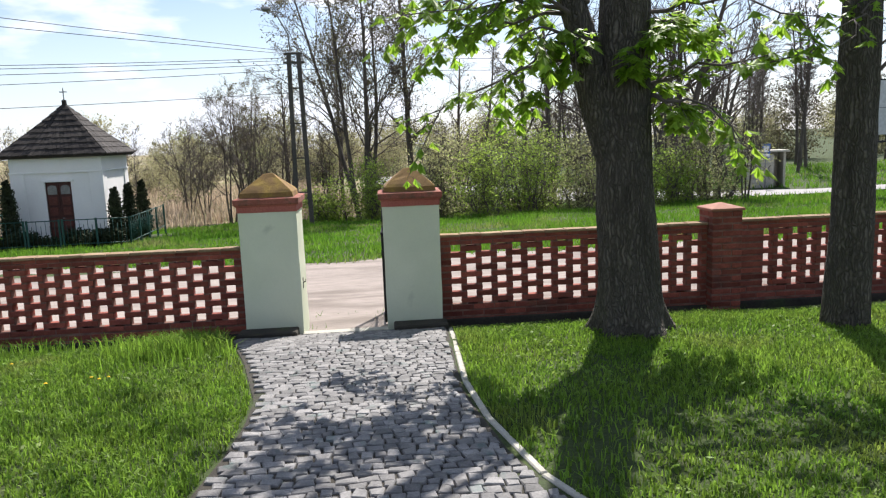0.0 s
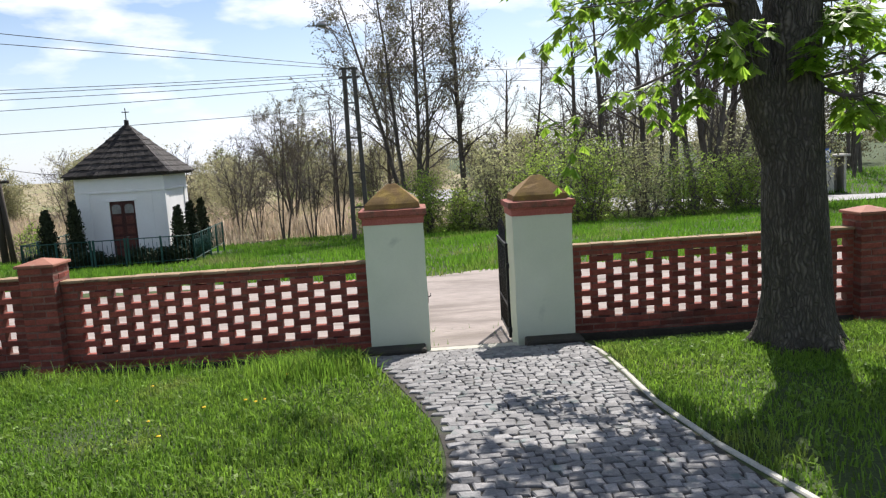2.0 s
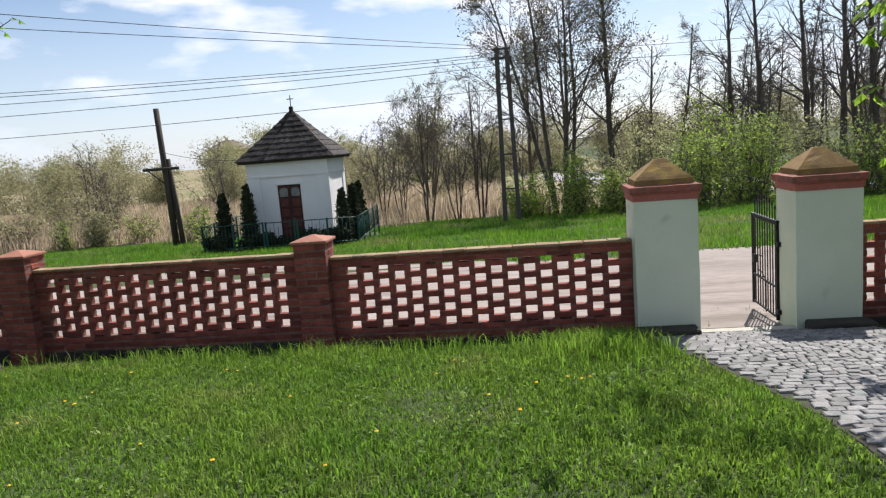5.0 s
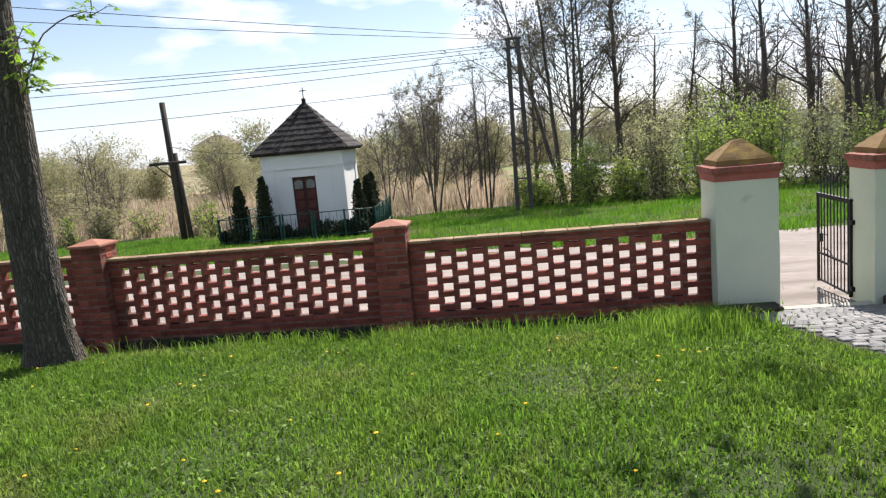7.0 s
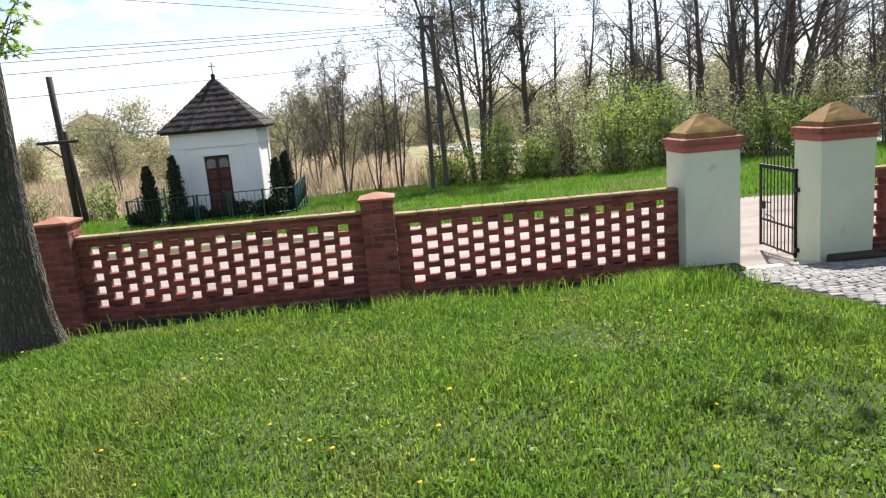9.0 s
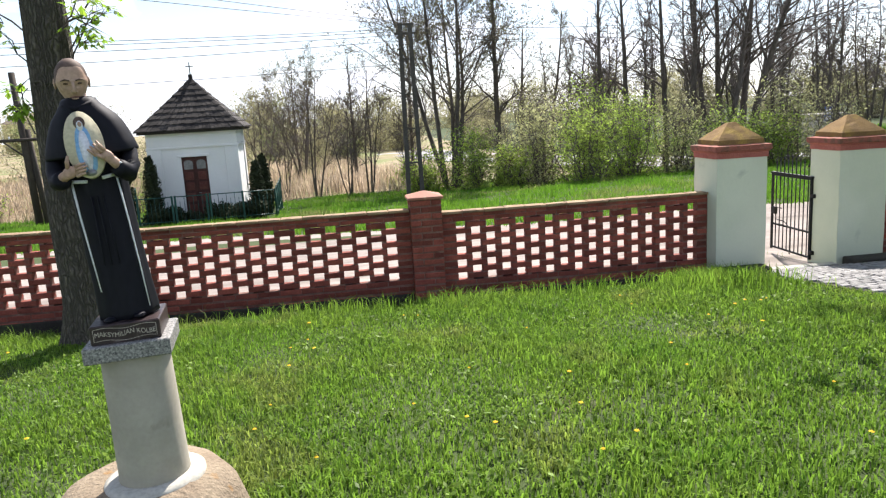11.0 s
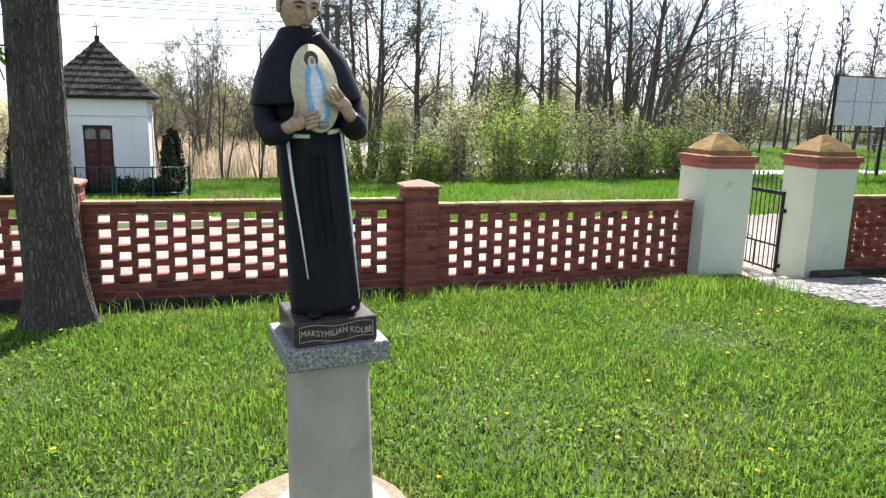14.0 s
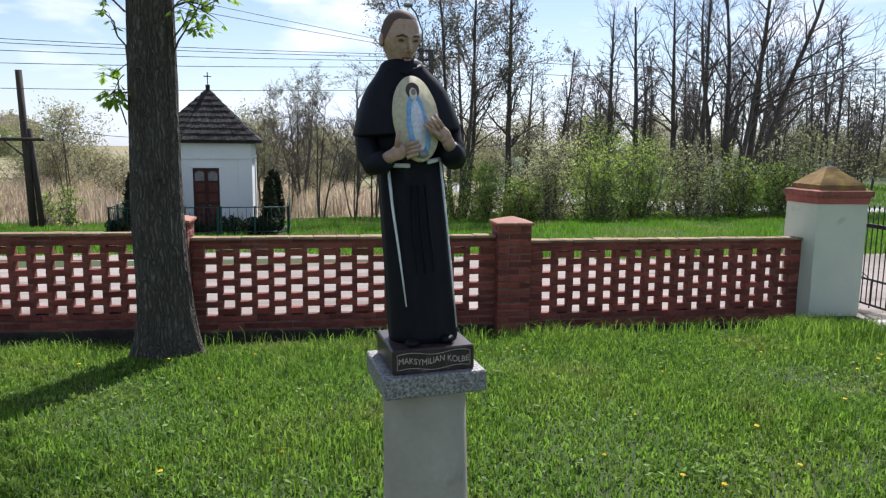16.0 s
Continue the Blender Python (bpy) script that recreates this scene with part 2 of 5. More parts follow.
LIP = mat("lip_paint", (0.20, 0.08, 0.06), (0.26, 0.11, 0.08), 20, 90, 0.6, 0.1, 0.001)
HAIR = mat("hair_paint", (0.09, 0.055, 0.04), (0.15, 0.10, 0.075), 20, 90, 0.7, 0.2, 0.001)
CREAM = mat("medallion_cream", (0.60, 0.54, 0.36), (0.66, 0.60, 0.42), 16, 90, 0.6, 0.1, 0.001)
PALEBLUE = mat("pale_blue_paint", (0.20, 0.42, 0.66), (0.34, 0.55, 0.74), 40, 120, 0.6, 0.1, 0.001)
WHITEPAINT = mat("white_paint", (0.70, 0.72, 0.72), (0.80, 0.80, 0.80), 30, 120, 0.6, 0.1, 0.001)
DARKSTONE = mat("dark_name_block", (0.035, 0.022, 0.022), (0.07, 0.05, 0.05), 20, 140, 0.35, 0.15, 0.001, third=(0.16, 0.13, 0.12), third_scale=40, third_at=0.62)
LETTER = mat("letter_paint", (0.45, 0.40, 0.34), (0.52, 0.47, 0.40), 30, 120, 0.7, 0)
YELLOW = mat("dandelion", (0.75, 0.45, 0.01), (0.85, 0.55, 0.02), 30, 90, 0.8, 0)
WIRE = mat("wire", (0.03, 0.03, 0.032), (0.05, 0.05, 0.05), 5, 30, 0.6, 0)
HOUSEWALL = mat("house_render", (0.55, 0.45, 0.25), (0.60, 0.50, 0.30), 0.6, 8, 0.9, 0.1)
HOUSEROOF = mat("house_roof", (0.20, 0.15, 0.14), (0.26, 0.20, 0.18), 0.8, 8, 0.85, 0.2)
PANE = mat("dark_pane", (0.03, 0.035, 0.04), (0.05, 0.055, 0.06), 1, 8, 0.1, 0, spec=0.6)


# ---- building helpers ----
def link(name, me, material, parent=None, label=""):
    ob = new(name, me)
    for mm in material if isinstance(material, (list, tuple)) else (material,):
        if mm.name not in [x.name for x in me.materials if x]:
            me.materials.append(mm)
    if parent:
        ob.parent = parent
    if label:
        ob["label"] = label
    return ob


def part(name, bm, material, parent=None, label="", smooth=False):
    me = bpy.data.meshes.new(name)
    bmesh.ops.recalc_face_normals(bm, faces=bm.faces)
    bm.to_mesh(me)
    bm.free()
    if smooth:
        me.shade_smooth()
    return link(name, me, material, parent, label)


def raw(name, V, F, material, parent=None, label="", smooth=False):
    me = bpy.data.meshes.new(name)
    me.from_pydata(V, [], F)
    if smooth:
        me.shade_smooth()
    return link(name, me, material, parent, label)


def thing(name, x, y, z, label, category, group="", turn=0.0):
    ob = new(name)
    ob.empty_display_size = 0.1
    ob.matrix_world = pose(x, y, z, 0, 0, turn)
    return tagged(ob, label, category, group)


def box(bm, x0, x1, y0, y1, z0, z1, bevel=0.0, m=None, mi=0):
    r = bmesh.ops.create_cube(bm, size=1)
    for v in r["verts"]:
        v.co = Vector((x0 if v.co.x < 0 else x1, y0 if v.co.y < 0 else y1, z0 if v.co.z < 0 else z1))
    fs = {f for v in r["verts"] for f in v.link_faces}
    vs = r["verts"]
    if bevel:
        es = list({e for f in fs for e in f.edges})
        rr = bmesh.ops.bevel(bm, geom=es, offset=bevel, segments=1, affect="EDGES", profile=0.5)
        fs = set(rr["faces"]) | {f for f in fs if f.is_valid}
        vs = list({v for f in fs for v in f.verts})
    for f in fs:
        f.material_index = mi
    if m is not None:
        for v in vs:
            v.co = m @ v.co
    return bm


def boxes(*args, bevel=0.0):
    bm = bmesh.new()
    for a in args:
        box(bm, *a, bevel=bevel)
    return bm


def tube(V, F, pts, radii, sides=5, cap=False):
    base = len(V)
    up = Vector((0.31, 0.17, 0.93))
    for i, p in enumerate(pts):
        p = Vector(p)
        d = (Vector(pts[min(i + 1, len(pts) - 1)]) - Vector(pts[max(i - 1, 0)]))
        d = d.normalized() if d.length > 1e-9 else Vector((0, 0, 1))
        a = d.cross(up)
        a = a.normalized() if a.length > 1e-4 else Vector((1, 0, 0))
        b = d.cross(a)
        for k in range(sides):
            q = 2 * math.pi * k / sides
            V.append(p + (a * math.cos(q) + b * math.sin(q)) * radii[i])
    for i in range(len(pts) - 1):
        for k in range(sides):
            k2 = (k + 1) % sides
            F.append((base + i * sides + k, base + i * sides + k2, base + (i + 1) * sides + k2, base + (i + 1) * sides + k))
    if cap:
        F.append(tuple(base + k for k in range(sides))[::-1])
        F.append(tuple(base + (len(pts) - 1) * sides + k for k in range(sides)))


def rod(name, pts, r, material, parent=None, label="", sides=6):
    V, F = [], []
    tube(V, F, pts, [r] * len(pts) if not isinstance(r, (list, tuple)) else r, sides, True)
    return raw(name, V, F, material, parent, label, smooth=True)


# ---- terrain ----
GY = (-80, 0, 4.2, 5, 6.6, 7.1, 7.6, 8.1, 9, 14, 26, 36, 60, 600)
GZ = (0.3, 0.0, -0.17, -0.23, -0.325, -0.40, -0.49, -0.60, -0.66, -0.72, -1.5, -2.15, -2.5, -2.7)


def height(x, y):
    x, y = np.asarray(x, float), np.asarray(y, float)
    z = np.interp(y, GY, GZ)
    far = np.clip((y - 14) / 12, 0, 1)
    near = 1 - np.clip((y - 7.6) / 0.6, 0, 1)
    z = z + 0.012 * near * (np.sin(1.7 * x + 0.4) * np.sin(1.3 * y) + 0.6 * np.sin(3.9 * x + y)) * np.clip((np.abs(x + 0.2) - 1.0) / 1.5, 0, 1)
    z = z + far * (0.05 * np.sin(0.8 * x) * np.sin(0.6 * y) + 0.015 * np.clip(x, -20, 30))
    return z


def gz(x, y):
    return float(height(x, y))


def sheet(name, xs, ys, material, lift=0.0, edge=0.0):
    X, Y = np.meshgrid(xs, ys)
    if edge:
        Y = Y.copy()
        for row in (-1,):
            Y[row] += 2.4 * np.clip((-3 - xs) / 6, 0, 1) + edge * (np.sin(xs * 1.3) + 0.6 * np.sin(xs * 3.1 + 1) + 0.5 * np.sin(xs * 0.37)) * 0.5
    Z = height(X, Y) + lift
    V = np.stack([X, Y, Z], -1).reshape(-1, 3).tolist()
    w = len(xs)
    F = [(j * w + i, j * w + i + 1, (j + 1) * w + i + 1, (j + 1) * w + i) for j in range(len(ys) - 1) for i in range(w - 1)]
    return raw(name, V, F, material, smooth=True)


gx = np.concatenate([[-600, -300, -150, -90], np.arange(-60, -16, 2), np.arange(-16, 12, 0.4), np.arange(12, 60, 2), [90, 150, 300, 600]])
gy = np.concatenate([[-80, -40, -15, -5], np.arange(-2, 9.2, 0.3), np.arange(9.5, 14.5, 0.5), np.arange(15, 60, 1.5), [70, 90, 130, 200, 350, 600]])
tagged(sheet("ground", gx, gy, SOIL), "grassy ground sloping gently towards a wall and field", "ground", kind="structure")
tagged(sheet("road_dirt", np.concatenate([np.arange(-60, -16, 2), np.arange(-16, 12, 0.3), np.arange(12, 41, 2)]), np.array([8.32, 8.7, 9.2, 10, 11, 12, 13, 13.6, 14.0]), DIRT, 0.012, 0.35), "pale dusty dirt road beyond the brick wall", "road", kind="structure")


def strip(name, path, width, material, lift):
    V, F = [], []
    for i, p in enumerate(path):
        a, b = path[max(i - 1, 0)], path[min(i + 1, len(path) - 1)]
        d = Vector((b[0] - a[0], b[1] - a[1])).normalized()
        for s in (-1, 1):
            x, y = p[0] - d.y * s * width / 2, p[1] + d.x * s * width / 2
            V.append((x, y, gz(x, y) + lift))
    for i in range(len(path) - 1):
        F.append((2 * i, 2 * i + 1, 2 * i + 3, 2 * i + 2))
    return raw(name, V, F, material)


def bez(p, n):
    out = []
    for i in range(n + 1):
        t = i / n
        out.append(tuple((1 - t) ** 3 * p[0][k] + 3 * t * (1 - t) ** 2 * p[1][k] + 3 * t * t * (1 - t) * p[2][k] + t ** 3 * p[3][k] for k in range(2)))
    return out


tagged(sheet("ground_field", np.concatenate([[-600, -300, -150, -90], np.arange(-60, 9, 2)]), np.concatenate([np.arange(37, 60, 1.5), [70, 90, 130, 200, 350, 599]]), FIELD, 0.015), "rough tawny field of dead grass beyond the verge", "ground", kind="structure")
ROAD = bez(((90, 19), (50, 25), (22, 29), (14, 38)), 40) + bez(((14, 38), (10, 43), (5, 60), (0, 80)), 16)[1:]
tagged(strip("road_asphalt", ROAD, 6.4, ASPHALT, 0.05), "pale sunlit asphalt road curving behind the trees", "road", kind="structure")

# ---- brick wall ----
WY0, WY1 = 8.16, 8.28
COURSE, BH, GAP = 0.0768, 0.057, 0.114
LOW = -0.79
BRICKS = {}


def chunk(sx, sy, sz, ch, jit, seed):
    """A block with worn edges."""
    r = random.Random(seed)
    bm = bmesh.new()
    box(bm, -sx / 2, sx / 2, -sy / 2, sy / 2, -sz / 2, sz / 2, ch)
    for v in bm.verts:
        v.co += Vector((r.uniform(-jit, jit), r.uniform(-jit, jit), r.uniform(-jit, jit)))
    return bm


def brick_mesh(length, depth=0.12, h=BH):
    key = (round(length, 2), round(depth, 2), round(h, 3), random.randrange(3))
    if key not in BRICKS:
        bm = chunk(key[0] - 0.006, key[1], h, 0.006, 0.0025, len(BRICKS))
        me = bpy.data.meshes.new("brick")
        bm.to_mesh(me)
        bm.free()
        me.materials.append(BRICK)
        BRICKS[key] = me
    return BRICKS[key]


def lay(parent, x0, x1, y, z, depth=0.12, along_y=False, h=BH):
    ob = new("brick", brick_mesh(x1 - x0, depth, h))
    ob.matrix_world = pose((x0 + x1) / 2 if not along_y else y, y + random.uniform(-0.003, 0.003) if not along_y else (x0 + x1) / 2, z + random.uniform(-0.002, 0.002), random.uniform(-0.6, 0.6), random.uniform(-0.4, 0.4), random.uniform(-0.5, 0.5) + (90 if along_y else 0))
    ob.parent = parent


# centre and height of the cap's edge
PIERS = ((-12.20, 0.74), (-8.61, 0.70), (-5.06, 0.655), (3.99, 0.65), (7.84, 0.67))
# ends, middle of the holes, their pitch, height of the top row
BAYS = [(-12.015, -8.795, -10.405, 0.1735, 0.396), (-8.425, -5.245, -6.855, 0.1735, 0.341), (-4.875, -1.60, -3.22, 0.1785, 0.281), (0.60, 3.805, 2.235, 0.18, 0.311), (4.175, 7.655, 6.02, 0.182, 0.328)]


def wall_bay(number, x0, x1, c, pitch, top):
    w = new("wall_%d" % number)
    tagged(w, "red brick garden wall with staggered open holes and sandy coping", "wall", kind="structure")
    yc = (WY0 + WY1) / 2
    bm = bmesh.new()
    k0, k1 = c - 8 * pitch, c + 8 * pitch
    zt = top + 0.142
    hole0, hole1 = top - 8.5 * COURSE - 0.008, top + 0.5 * COURSE + 0.008
    for zc0, zc1 in ((LOW, hole0), (hole1, zt)):
        box(bm, x0, x1, WY0 + 0.006, WY1 - 0.006, zc0, zc1)
    for k in range(16):
        xa, xb = k0 + k * pitch + GAP / 2, k0 + (k + 1) * pitch - GAP / 2
        box(bm, xa + 0.004, xb - 0.004, WY0 + 0.006, WY1 - 0.006, hole0, hole1)
    for xa, xb in ((x0, k0 - GAP / 2 - 0.004), (k1 + GAP / 2 + 0.004, x1)):
        box(bm, xa, xb, WY0 + 0.006, WY1 - 0.006, hole0, hole1)
    part("mortar", bm, MORTAR, w)
    # strip under the bricks; its dark colour stands in for shade there
    part("foundation", boxes((x0, x1, WY0 - 0.025, WY1 + 0.02, LOW - 0.05, top - 0.825), bevel=0.012), FOUND, w, "concrete foundation strip coloured dark for the shade at the wall foot")
    for i in range(-2, 15):
        z = top - i * COURSE if i >= 0 else top + 0.018 - 0.053 * i
        if 0 <= i <= 8:
            ks = range(i % 2, 17, 2)
            cuts = [x0]
            for k in ks:
                cuts += [k0 + k * pitch - GAP / 2, k0 + k * pitch + GAP / 2]
            cuts.append(x1)
            for a, b in zip(cuts[::2], cuts[1::2]):
                lay(w, a, b, yc, z)
        else:
            a = x0 + 0.004
            step = 0.125 if i % 2 else 0.25
            while a < x1 - 0.03:
                b = min(a + step, x1)
                if x1 - b < 0.06:
                    b = x1
                lay(w, a, b, yc, z, 0.12, False, 0.045 if i < 0 else BH)
                a, step = b, 0.25
    n = 13
    for i in range(n):
        a, b = x0 + (x1 - x0) * i / n, x0 + (x1 - x0) * (i + 1) / n
        key = ("cope", round(b - a, 3), i % 3)
        if key not in BRICKS:
            bm = chunk(b - a - 0.004, 0.17, 0.03, 0.007, 0.003, i)
            me = bpy.data.meshes.new("coping_tile")
            bm.to_mesh(me)
            bm.free()
            me.materials.append(COPING)
            BRICKS[key] = me
        ob = new("coping_tile", BRICKS[key])
        ob.matrix_world = pose((a + b) / 2, yc, zt + 0.013 + random.uniform(-0.002, 0.002), random.uniform(-1, 1), random.uniform(-0.4, 0.4), random.uniform(-0.6, 0.6))
        ob.parent = w
    return w


def pier(x, edge):
    p = thing("brick_pier", x, 8.22, LOW, "square red brick wall pier with a low tiled cap", "pier", "piers of the brick wall")
    h = 0.184
    top = edge - 0.03 - LOW
    part("mortar", boxes((-h + 0.006, h - 0.006, -h + 0.006, h - 0.006, 0, top)), MORTAR, p)
    n = int(top / COURSE)
    for i in range(n):
        z = COURSE * (i + 0.5) + (top - n * COURSE)
        if i % 2:
            rows = [(-h, 0.06, -h + 0.06, False), (0.06, h, -h + 0.06, False), (-h, -0.06, h - 0.06, False), (-0.06, h, h - 0.06, False), (-0.07, 0.07, -h + 0.06, True), (-0.07, 0.07, h - 0.06, True)]
        else:
            rows = [(-h, -0.06, -h + 0.06, False), (-0.06, h, -h + 0.06, False), (-h, 0.06, h - 0.06, False), (0.06, h, h - 0.06, False), (-0.07, 0.07, -h + 0.06, True), (-0.07, 0.07, h - 0.06, True)]
        for a, b, y, al in rows:
            lay(p, a, b, y, z, 0.12, al)
    o = h + 0.022
    bm = boxes((-o, o, -o, o, top, top + 0.03), bevel=0.006)
    r = bmesh.ops.create_cone(bm, cap_ends=True, segments=4, radius1=(o - 0.004) * 1.414, radius2=0.02, depth=0.055, matrix=pose(0, 0, top + 0.0575, 0, 0, 45))
    part("cap", bm, PIERCAP, p, "pinkish tiled cap sloping on four sides")
    return p


# ---- gate ----
def gate_pillar(x, w, d):
    h, k = w / 2, d / 2
    p = thing("gate_pillar", x, 7.94 + k, -0.62, "pale green plastered gate pillar with pink cornice and mossy cap", "pillar", "pair of gate pillars")
    bm = boxes((-h, h, -k, k, -0.2, 1.49))
    bmesh.ops.subdivide_edges(bm, edges=bm.edges[:], cuts=9, use_grid_fill=True)
    for v in bm.verts:
        v.co += Vector((noise.noise(v.co * 3 + Vector((x, 0, 0))), noise.noise(v.co * 3 + Vector((9, x, 0))), 0)) * 0.007
    part("shaft", bm, PLASTER, p, smooth=False)

    def stack(prof, cuts, rough, freq):
        bm = bmesh.new()
        rings = [[bm.verts.new((sx * (h + o), sy * (k + o), z)) for sx, sy in ((-1, -1), (1, -1), (1, 1), (-1, 1))] for o, z in prof]
        for a, b in zip(rings, rings[1:]):
            for q in range(4):
                bm.faces.new((a[q], a[(q + 1) % 4], b[(q + 1) % 4], b[q]))
        bm.faces.new(rings[0][::-1])
        bm.faces.new(rings[-1])
        bmesh.ops.subdivide_edges(bm, edges=bm.edges[:], cuts=cuts, use_grid_fill=True)
        for v in bm.verts:
            v.co += Vector((noise.noise(v.co * freq + Vector((x, 0, 0))), noise.noise(v.co * freq + Vector((5, x, 0))), noise.noise(v.co * freq))) * rough
        return bm

    part("necking", stack([(0.010, 1.475), (0.010, 1.535), (0.026, 1.556)], 4, 0.004, 12), PINK, p, "pink painted band")
    part("cornice", stack([(0.028, 1.556), (0.040, 1.566), (0.040, 1.622), (-0.02, 1.634)], 5, 0.006, 14), CORNICE, p, "chipped brownish pink cornice slab")
    part("cap", stack([(-0.024, 1.630), (-0.030, 1.688), (-0.062, 1.718), (0.055 - h, 1.884), (0.03 - h, 1.888)], 3, 0.008, 9), MOSSCAP, p, "brown mossy pyramid cap")
    return p


gate_pillar(-1.285, 0.63, 0.56)
gate_pillar(0.285, 0.63, 0.56)


def gate_leaf():
    g = thing("gate", -0.045, 8.42, -0.60, "open black wrought iron gate leaf with spear tips", "gate", turn=89)
    L, H = 0.90, 1.09

    def bar(name, x, z0, z1, s):
        part(name, boxes((x - s, x + s, -s, s, z0, z1), bevel=s * 0.25), IRON, g)

    bar("stile", 0.02, 0.02, H + 0.02, 0.017)
    bar("stile", L, 0.02, H, 0.015)
    for z in (0.05, 0.38, H - 0.02):
        part("rail", boxes((0.0, L, -0.011, 0.011, z - 0.013, z + 0.013), bevel=0.003), IRON, g)
    part("top_rail", boxes((-0.01, L + 0.02, -0.022, 0.022, H - 0.005, H + 0.02), bevel=0.004), IRON, g)
    n = 9
    for i in range(1, n + 1):
        x = L * i / (n + 1)
        tip = H + 0.10 + 0.12 * math.sin(math.pi * i / (n + 1))
        b = rod("bar", [(x, 0, 0.05), (x, 0, tip)], 0.0075, IRON, g, sides=6)
        rod("spear_tip", [(x, 0, tip - 0.01), (x, 0, tip + 0.012), (x, 0, tip + 0.055)], [0.006, 0.014, 0.001], IRON, b, sides=6)
    part("lock_box", boxes((L - 0.10, L - 0.01, -0.02, 0.02, 0.52, 0.62), bevel=0.004), IRON, g)
    rod("latch_handle", [(L - 0.05, -0.03, 0.60), (L - 0.05, -0.06, 0.60), (L - 0.13, -0.06, 0.60)], 0.007, IRON, g)
    rod("drop_bolt", [(L * 0.55, -0.02, 0.0), (L * 0.55, -0.02, 0.36), (L * 0.72, -0.02, 0.44), (L * 0.9, -0.02, 0.44)], 0.008, IRON, g)
    for z in (0.12, 0.86):
        part("hinge", boxes((-0.05, 0.03, -0.02, 0.02, z - 0.025, z + 0.025), bevel=0.004), IRON, g)


gate_leaf()
latch = thing("latch_plate", -0.966, 8.12, 0.02, "small dark iron latch plate fixed to the gate pillar", "latch")
part("plate", boxes((-0.006, 0.004, -0.02, 0.02, -0.06, 0.06), bevel=0.002), IRON, latch)
rod("hook", [(0.0, 0, 0.0), (0.03, 0, 0.015), (0.03, 0, 0.04)], 0.006, IRON, latch)

# ---- statue on its column ----
SX, SY, ST = -6.715, 2.655, 7.0
SZ = gz(SX, SY) - 0.04
ped = thing("statue_pedestal", SX, SY, SZ, "round pale concrete column with terrazzo slab on a weathered stone base", "pedestal", turn=ST)
ped.matrix_world = pose(SX + 0.01, SY, SZ, 0, -1.2, ST)
bm = bmesh.new()
rings = []
for r0, z in ((0.39, 0), (0.385, 0.2), (0.355, 0.325), (0.295, 0.395), (0.22, 0.42)):
    rings.append([bm.verts.new(((r0 + 0.03 * noise.noise(Vector((math.cos(q) * 1.7, math.sin(q) * 1.7, z * 4)))) * math.cos(q) - 0.045, (r0 + 0.035 * noise.noise(Vector((math.cos(q) * 2, math.sin(q) * 2, 3 + z * 4)))) * math.sin(q), z + 0.012 * noise.noise(Vector((math.cos(q) * 3, math.sin(q) * 3, r0 * 9))))) for q in [2 * math.pi * k / 40 for k in range(40)]])
for a, b in zip(rings, rings[1:]):
    for k in range(40):
        bm.faces.new((a[k], a[(k + 1) % 40], b[(k + 1) % 40], b[k]))
bm.faces.new(rings[-1])
part("base_stone", bm, ROUGHSTONE, ped, "cracked lichen-stained base stone", smooth=True)


def lathe(prof, n=48, sx=1.0, sy=1.0):
    bm = bmesh.new()
    rr = [[bm.verts.new((r * sx * math.cos(2 * math.pi * k / n), r * sy * math.sin(2 * math.pi * k / n), z)) for k in range(n)] for r, z in prof]
    for a, b in zip(rr, rr[1:]):
        for k in range(n):
            bm.faces.new((a[k], a[(k + 1) % n], b[(k + 1) % n], b[k]))
    bm.faces.new(rr[0][::-1])
    bm.faces.new(rr[-1])
    return bm


COLB, COLT = 0.432, 0.937
part("mortar_ring", lathe([(0.19, 0.39), (0.185, 0.425), (0.16, 0.438), (0.12, 0.438)]), CONCRETE, ped, "pale cement ring", smooth=True)
part("column", lathe([(0.128, COLB - 0.01), (0.132, COLB), (0.129, COLB + 0.02), (0.122, COLT - 0.01), (0.118, COLT)]), COLUMN, ped, "pale stained concrete column", smooth=True)
part("slab", boxes((-0.147, 0.147, -0.145, 0.145, COLT, COLT + 0.06), bevel=0.004), GRANITE, ped, "speckled grey terrazzo slab")
NZ = COLT + 0.06
blk = part("name_block", boxes((-0.118, 0.118, -0.118, 0.118, NZ, NZ + 0.07), bevel=0.004), DARKSTONE, ped, "dark polished block with cut lettering")
txt = bpy.data.curves.new("lettering", "FONT")
txt.body, txt.size, txt.align_x, txt.align_y, txt.extrude = "MAKSYMILIAN KOLBE", 0.0245, "CENTER", "CENTER", 0.0012
tob = new("lettering", txt)
bpy.context.view_layer.update()
me = bpy.data.meshes.new_from_object(tob)
bpy.data.objects.remove(tob)
for v in me.vertices:
    v.co = Vector((v.co.x * 0.86, -0.1185 - v.co.z, NZ + 0.035 + v.co.y + 0.004 * math.sin(v.co.x * 50)))
me.materials.clear()
link("lettering", me, LETTER, blk, "pale engraved capital letters")
V, F = [], []
bord = [(-0.105 + 0.21 * i / 20, -0.119, NZ + 0.057 + 0.004 * math.sin(i / 20 * 9.4)) for i in range(21)] + [(0.105 - 0.21 * i / 20, -0.119, NZ + 0.013 + 0.004 * math.sin((20 - i) / 20 * 9.4)) for i in range(21)]
tube(V, F, bord + bord[:1], [0.0009] * 43, 4)
raw("border_line", V, F, LETTER, blk)

FZ = SZ + NZ + 0.07


